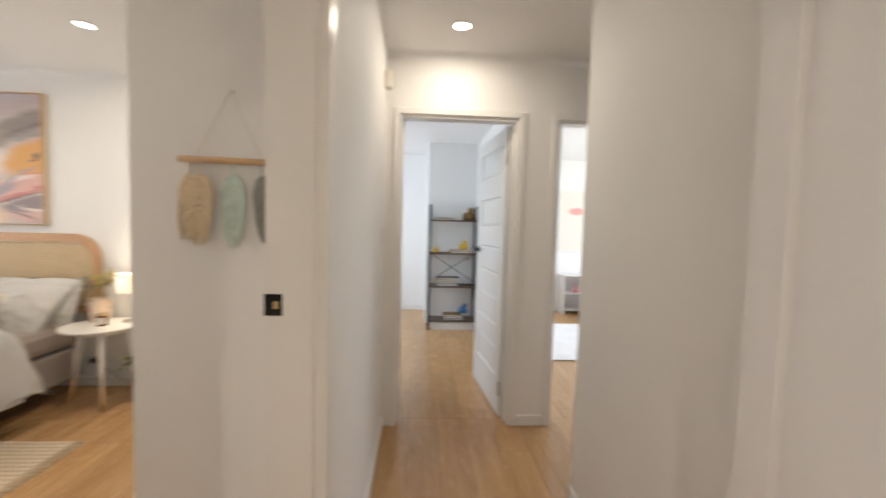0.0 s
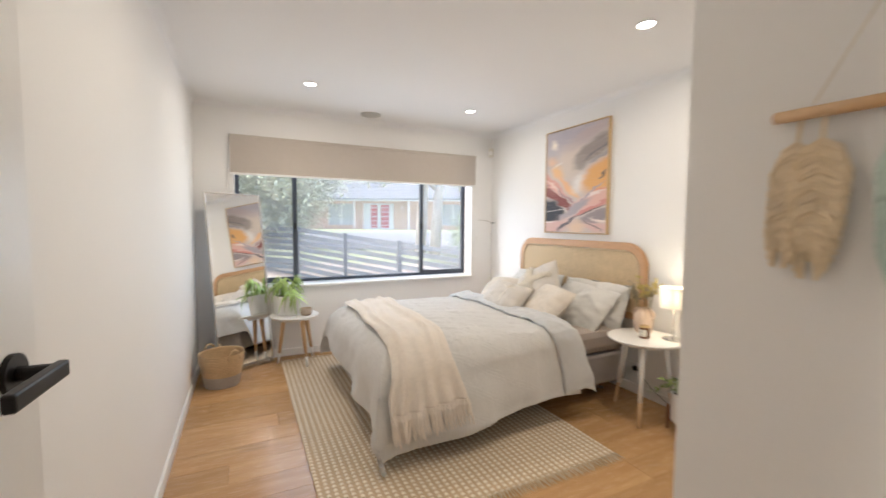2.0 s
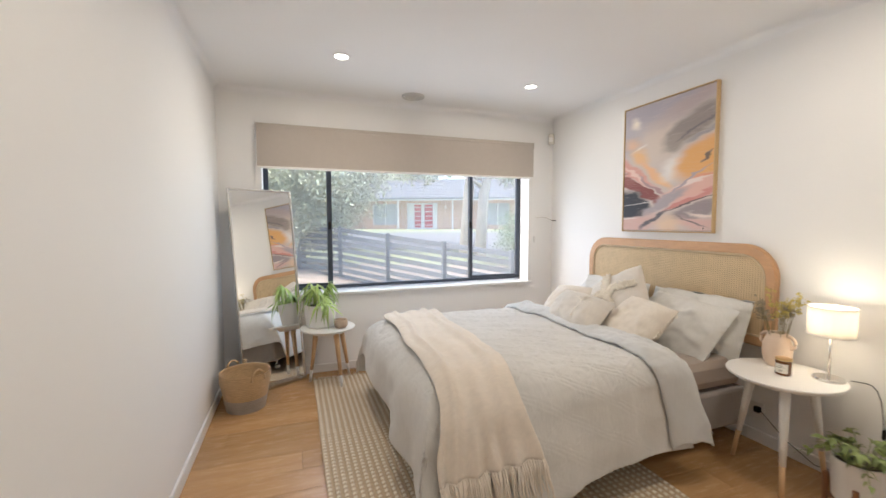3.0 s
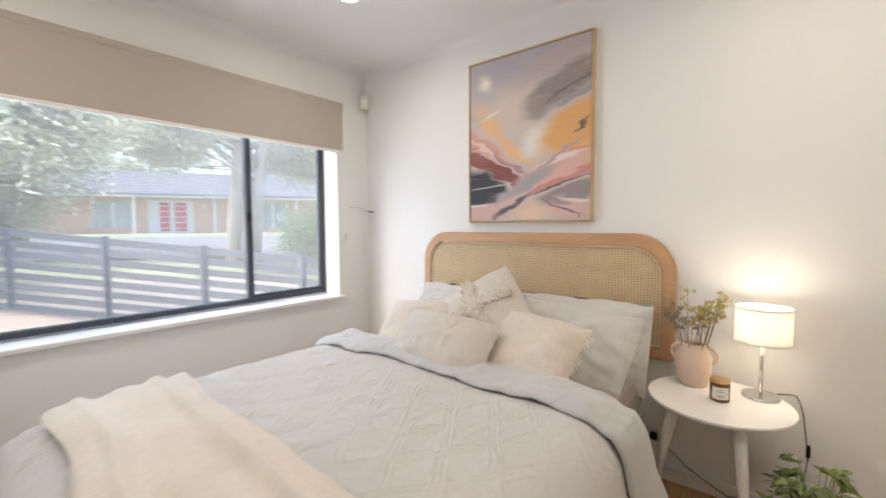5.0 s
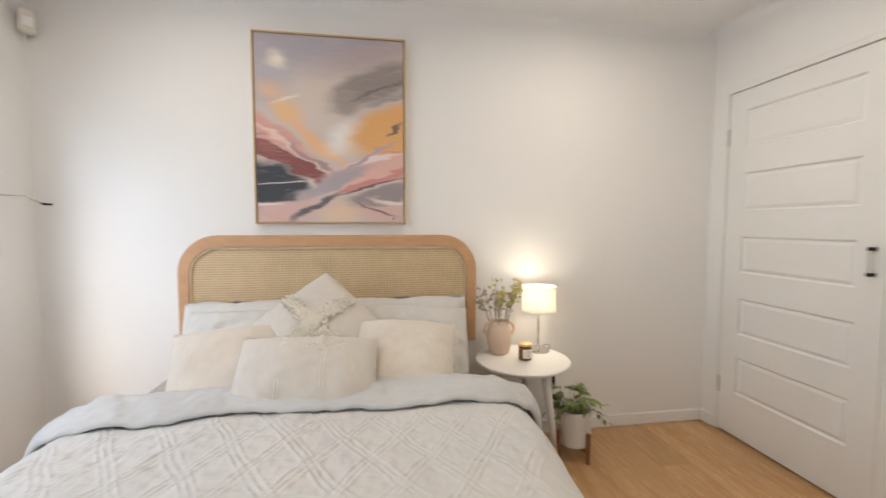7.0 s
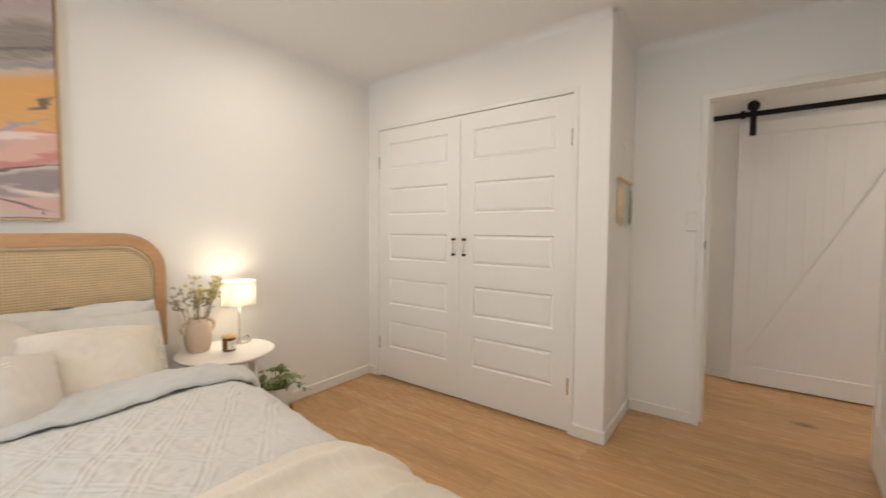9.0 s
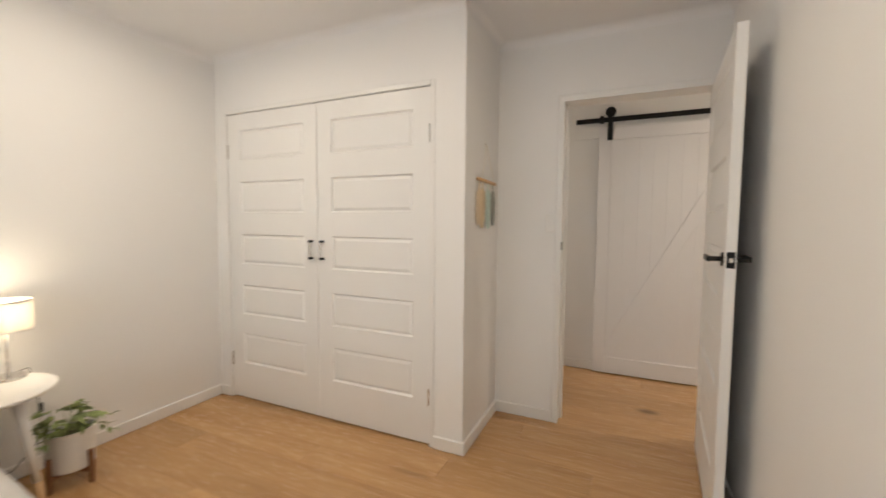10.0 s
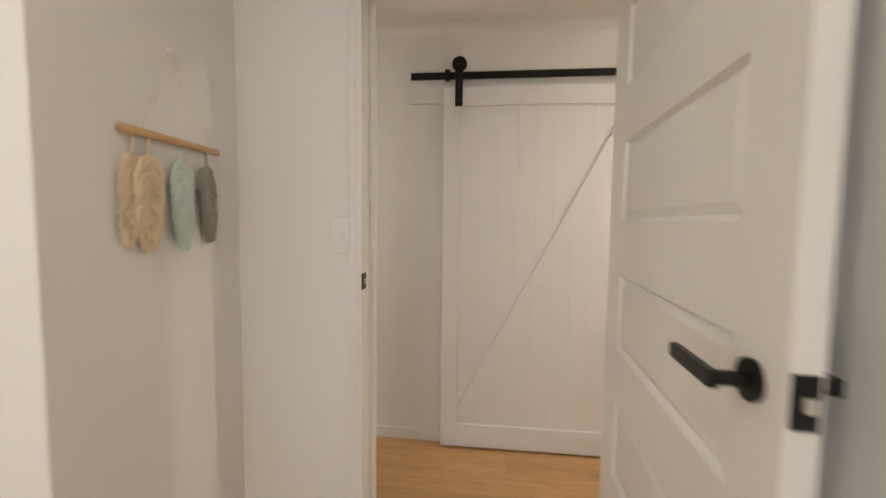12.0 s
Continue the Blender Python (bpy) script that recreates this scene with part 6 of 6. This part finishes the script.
def fence_top(s):
    return 1.25 - 0.097 * s if s > 0 else 1.25 - 0.02 * s


for k in range(-3, 5):
    s = 1.45 * k
    p = FA + FD * s
    top = fence_top(s) + 0.02
    part("post", boxes((p.x - 0.045, p.x + 0.045, p.y - 0.045, p.y + 0.045, ground_z(p.x, p.y) - 0.1, top), bevel=0.004), M_FENCE, fence)
    if k == 4:
        continue
    s2 = s + 1.45
    q = FA + FD * s2
    ang = math.degrees(math.atan2(q.y - p.y, q.x - p.x))
    slope = math.degrees(math.atan2(fence_top(s2) - fence_top(s), 1.45))
    for j in range(8):
        z = fence_top(s) - 0.06 - 0.157 * j
        part("slat", boxes((0.04, 1.41, -0.012, 0.012, -0.05, 0.05)), M_FENCE, fence, m=Matrix.Translation((p.x, p.y, z)) @ pose(0, 0, 0, 0, 0, ang) @ pose(0, 0, 0, 0, -slope, 0))

# own wing with a white eave, beside the window
wing = thing("house_wing", Matrix.Translation((0, 0, 0)), "wing of the house with a white eave and charcoal gutter", "house wing")
part("wall", boxes((-7.5, -5.28, -3.0, 0.98, -0.5, 2.2)), M_EAVE, wing)
part("eave", boxes((-8.1, -5.28, -3.2, 1.5, 2.2, 2.26)), M_EAVE, wing, "white eave lining")
part("gutter", tube([(-8.14, -3.2, 2.3), (-8.14, 1.56, 2.3), (-5.3, 1.56, 2.3)], 0.06, 8), M_FRAME, wing, "charcoal gutter")
part("roof", boxes((-8.1, -5.28, -3.2, 1.5, 2.3, 2.36)), M_ROOF, wing, "grey roof edge")

cable = thing("overhead_cable", Matrix.Translation((0, 0, 0)), "thin overhead service cable across the street", "cable")
part("wire", tube([(-17, -30, 6.6), (-17.5, -10, 5.4), (-18, 8, 4.9), (-18.5, 26, 5.3), (-19, 50, 6.6)], 0.012, 6), M_CORD, cable)

# brick house across the street
HO = Vector((-32.8, 11.2, 0.86))
house = thing("house", Matrix.Translation(HO) @ pose(0, 0, 0, 0, 0, math.degrees(math.atan2(0.893, 0.45))), "single-storey cream brick house with a grey tiled roof", "house")
# local: x along the front, to the north; y away from the street is positive
L0, L1, DEP, WH = -11.0, 15.0, 9.0, 2.35
DOORS = [(-1.25, 1.25, 0.0, 2.1), (-4.1, -2.0, 0.35, 2.05), (5.2, 7.0, 0.35, 2.05), (9.0, 11.0, 0.7, 2.05)]
bm = bmesh.new()
xs = sorted({L0, L1, *[v for d in DOORS for v in d[:2]]})
for a, b in zip(xs, xs[1:]):
    hole = [d for d in DOORS if d[0] <= a and d[1] >= b]
    if hole:
        z0, z1 = hole[0][2:]
        if z0 > 0:
            box(bm, a, b, 0, 0.22, -0.4, z0)
        box(bm, a, b, 0, 0.22, z1, WH)
    else:
        box(bm, a, b, 0, 0.22, -0.4, WH)
box(bm, L0, L0 + 0.22, 0.22, DEP, -0.4, WH)
box(bm, L1 - 0.22, L1, 0.22, DEP, -0.4, WH)
box(bm, L0 + 0.22, L1 - 0.22, DEP - 0.22, DEP, -0.4, WH)
part("wall", bm, M_BRICK, house, "cream brick wall")
OV = 0.75
bm = bmesh.new()
e = [bm.verts.new(p) for p in ((L0 - OV, -OV - 0.6, WH), (L1 + OV, -OV - 0.6, WH), (L1 + OV, DEP + OV, WH), (L0 - OV, DEP + OV, WH))]
r = [bm.verts.new(p) for p in ((L0 + 4.2, DEP / 2, WH + 2.1), (L1 - 4.2, DEP / 2, WH + 2.1))]
for f in ((e[0], e[1], r[1], r[0]), (e[1], e[2], r[1]), (e[2], e[3], r[0], r[1]), (e[3], e[0], r[0]), (e[3], e[2], e[1], e[0])):
    bm.faces.new(f)
roof = part("roof", bm, M_ROOF, house, "grey concrete tiled hip roof")
for k in range(13):
    f = (k + 0.5) / 13
    y = -OV - 0.6 + f * (DEP / 2 + OV + 0.6)
    xa, xb = L0 - OV + f * (4.2 + OV), L1 + OV - f * (4.2 + OV)
    part("tile_course", tube([(xa, y, WH + 2.1 * f + 0.01), (xb, y, WH + 2.1 * f + 0.01)], 0.035, 5), M_ROOF, roof)
part("fascia", boxes((L0 - OV, L1 + OV, -OV - 0.66, -OV - 0.6, WH - 0.12, WH + 0.08)), M_EAVE, house, "white fascia and gutter")
part("gutter", boxes((L0 - OV, L1 + OV, -OV - 0.72, -OV - 0.662, WH - 0.02, WH + 0.12)), M_FENCE, house, "dark grey gutter")
for x in (-9.5, -1.7, 2.6, 7.6, 13.5):
    part("porch_post", boxes((x - 0.05, x + 0.05, -OV - 0.5, -OV - 0.4, -0.2, WH - 0.12)), M_EAVE, house, "white porch post")
door = part("door", boxes((-1.25, 1.25, 0.08, 0.12, 0, 2.1)), M_EAVE, house, "white entry with red leadlights")
for x0, x1 in ((-0.62, -0.08), (0.2, 0.86)):
    part("leadlight", boxes((x0, x1, 0.05, 0.08, 0.12, 1.98)), M_REDDOOR, door, "red leadlight panel")
    for j in range(5):
        part("glazing_bar", boxes((x0, x1, 0.035, 0.05, 0.3 + 0.36 * j, 0.35 + 0.36 * j)), M_EAVE, door)
for d in DOORS[1:]:
    w = part("window", boxes((d[0], d[1], 0.1, 0.13, d[2], d[3])), M_HGLASS, house, "dark reflective window")
    for x in (d[0], (d[0] + d[1]) / 2, d[1]):
        part("frame", boxes((x - 0.04, x + 0.04, 0.05, 0.1, d[2], d[3])), M_EAVE, w)
for x in (-2.0, 1.9):
    part("wall_lamp", lathe([(0, 0), (0.07, 0.02), (0.09, 0.12), (0.05, 0.2), (0, 0.22)], 14, cx=x, cy=-0.09), M_PIR, house, "cream porch lamp", m=Matrix.Translation((0, 0, 1.65)))


def crown_mesh(clumps, per, spread, size, rng):
    """Leaves gathered in clumps, each leaf a small bent quad."""
    verts, faces = [], []
    for c in clumps:
        pts = rng.normal(0, 1, (per, 3)) * spread + np.array(c)
        for p in pts:
            a = rng.normal(0, 1, 3)
            a /= np.linalg.norm(a)
            b = np.cross(a, rng.normal(0, 1, 3))
            b /= np.linalg.norm(b)
            s = size * rng.uniform(0.6, 1.4)
            i = len(verts)
            verts += [p - a * s, p + b * s * 0.4, p + a * s, p - b * s * 0.4]
            faces.append((i, i + 1, i + 2, i + 3))
    data = bpy.data.meshes.new("crown")
    data.from_pydata([tuple(v) for v in verts], [], faces)
    return data


def tree(name, base, trunk_r, height, crowns, clump_n, per, size, bark, leaves, label, seed, lean=(0, 0), trunks=1):
    rng = np.random.default_rng(seed)
    t = thing(name, Matrix.Translation(base), label, "tree")
    clumps = []
    for cx, cy, cz, rx, ry, rz in crowns:
        for _ in range(clump_n):
            d = rng.normal(0, 1, 3)
            d /= np.linalg.norm(d)
            k = rng.uniform(0.25, 1.0) ** 0.5
            clumps.append((cx + d[0] * rx * k, cy + d[1] * ry * k, cz + d[2] * rz * k))
    for j in range(trunks):
        o = 0.5 * j
        pts = [(o * 0.6, o, -0.2), (o * 0.6 + lean[0] * 0.3, o + lean[1] * 0.3, height * 0.35), (o + lean[0] * 0.6, o * 1.4 + lean[1] * 0.7, height * 0.7), (o + lean[0], o * 2 + lean[1], height)]
        tr = part("trunk", tube(pts, [trunk_r * 1.25, trunk_r, trunk_r * 0.75, trunk_r * 0.35], 12), bark, t, smooth=True)
        for c in clumps[j::max(3, len(clumps) // 12)]:
            st = Vector(pts[1]).lerp(Vector(pts[2]), rng.uniform(0, 1))
            e = Vector(c)
            part("limb", tube([st, st.lerp(e, 0.5) + Vector((0, 0, 0.25)), e], [trunk_r * 0.35, trunk_r * 0.22, trunk_r * 0.07], 6), bark, tr, smooth=True)
    data = crown_mesh(clumps, per, 0.26 if size < 0.09 else 0.34, size, rng)
    data.materials.append(leaves)
    crown = new("crown", data)
    crown.parent = t
    tagged(crown, "loose grey-green leaves", kind="stuff")
    return t


def on_ground(x, y):
    return (x, y, ground_z(x, y))


tree("tree", on_ground(-12.6, 1.55), 0.16, 4.2, [(0, -0.3, 1.5, 1.2, 1.6, 1.1), (0.2, 0.5, 2.6, 1.6, 2.1, 1.5), (0, 1.3, 3.6, 1.4, 1.9, 1.0)], 95, 230, 0.05, M_BARKD, M_FOL, "bushy grey-green tree behind the fence end", 3)
tree("tree", on_ground(-15.6, 7.6), 0.19, 6.5, [(-0.5, 0.3, 5.0, 2.2, 3.6, 1.5), (0.4, -1.9, 3.85, 0.9, 1.1, 0.85), (0.4, 2.4, 3.8, 1.1, 1.5, 0.9)], 120, 170, 0.065, M_BARK, M_FOL, "pale-trunked gum tree with drooping foliage", 5, (0.3, 0.4), trunks=2)
tree("tree", on_ground(-26, -2.0), 0.25, 8, [(0, 0, 5.5, 3.5, 5, 3.2), (0, 6, 5.8, 2.5, 3.5, 2)], 70, 60, 0.17, M_BARKD, M_FOL, "large dense street tree beside the far house", 8)
tree("tree", (-40, 26, 0.9), 0.3, 9, [(0, 0, 6, 4, 8, 3.0), (-4, -14, 6.5, 4, 7, 2.2)], 60, 60, 0.24, M_BARKD, M_FOL, "tall tree behind the far roof", 9)
tree("hedge_bush", on_ground(-13.4, 9.0), 0.05, 1.2, [(0, 0, 1.0, 0.75, 0.85, 0.85)], 60, 110, 0.05, M_BARKD, M_FOL2, "clipped dark green rounded bush", 11)

# ---- floor planks, laid along the rooms ----
cache = {}


def plank_data(w, ln):
    key = (round(w, 3), round(ln, 3))
    if key not in cache:
        bm = boxes((0, w, 0, ln, -0.012, 0))
        bmesh.ops.bevel(bm, geom=[ed for ed in bm.edges if all(v.co.z > -0.001 for v in ed.verts)], offset=0.0012, segments=1, affect="EDGES")
        data = bpy.data.meshes.new("plank")
        bm.to_mesh(data)
        bm.free()
        data.materials.append(M_PLANK)
        cache[key] = data
    return cache[key]


def lay(x0, x1, y0, y1, pw=0.186, pl=1.9, start=0):
    x, row = x0, start
    while x < x1 - 0.005:
        w = min(pw, x1 - x)
        y = y0 - (row * 0.73) % pl
        while y < y1 - 0.005:
            a, b = max(y, y0), min(y + pl, y1)
            if b - a > 0.02:
                shared("plank", plank_data(w - 0.0008, b - a - 0.0008), floor_ob, Matrix.Translation((x, a, 0)))
            y += pl
        x, row = x + w, row + 1


lay(XW, XD - 0.0, YS, YN)
lay(XD, XH, DY0, DY1, start=3)
lay(XH, XE, -2.0, YE + 0.1, start=2)
lay(XE, 2.2, 2.68, YE + 0.1, start=5)
lay(-2.4, XH, YN + 0.12, 7.2, start=1)
lay(XH, 0.5, YE + 0.1, 7.2, start=2)
lay(0.6, 3.6, YE + 0.1, 7.3, start=4)
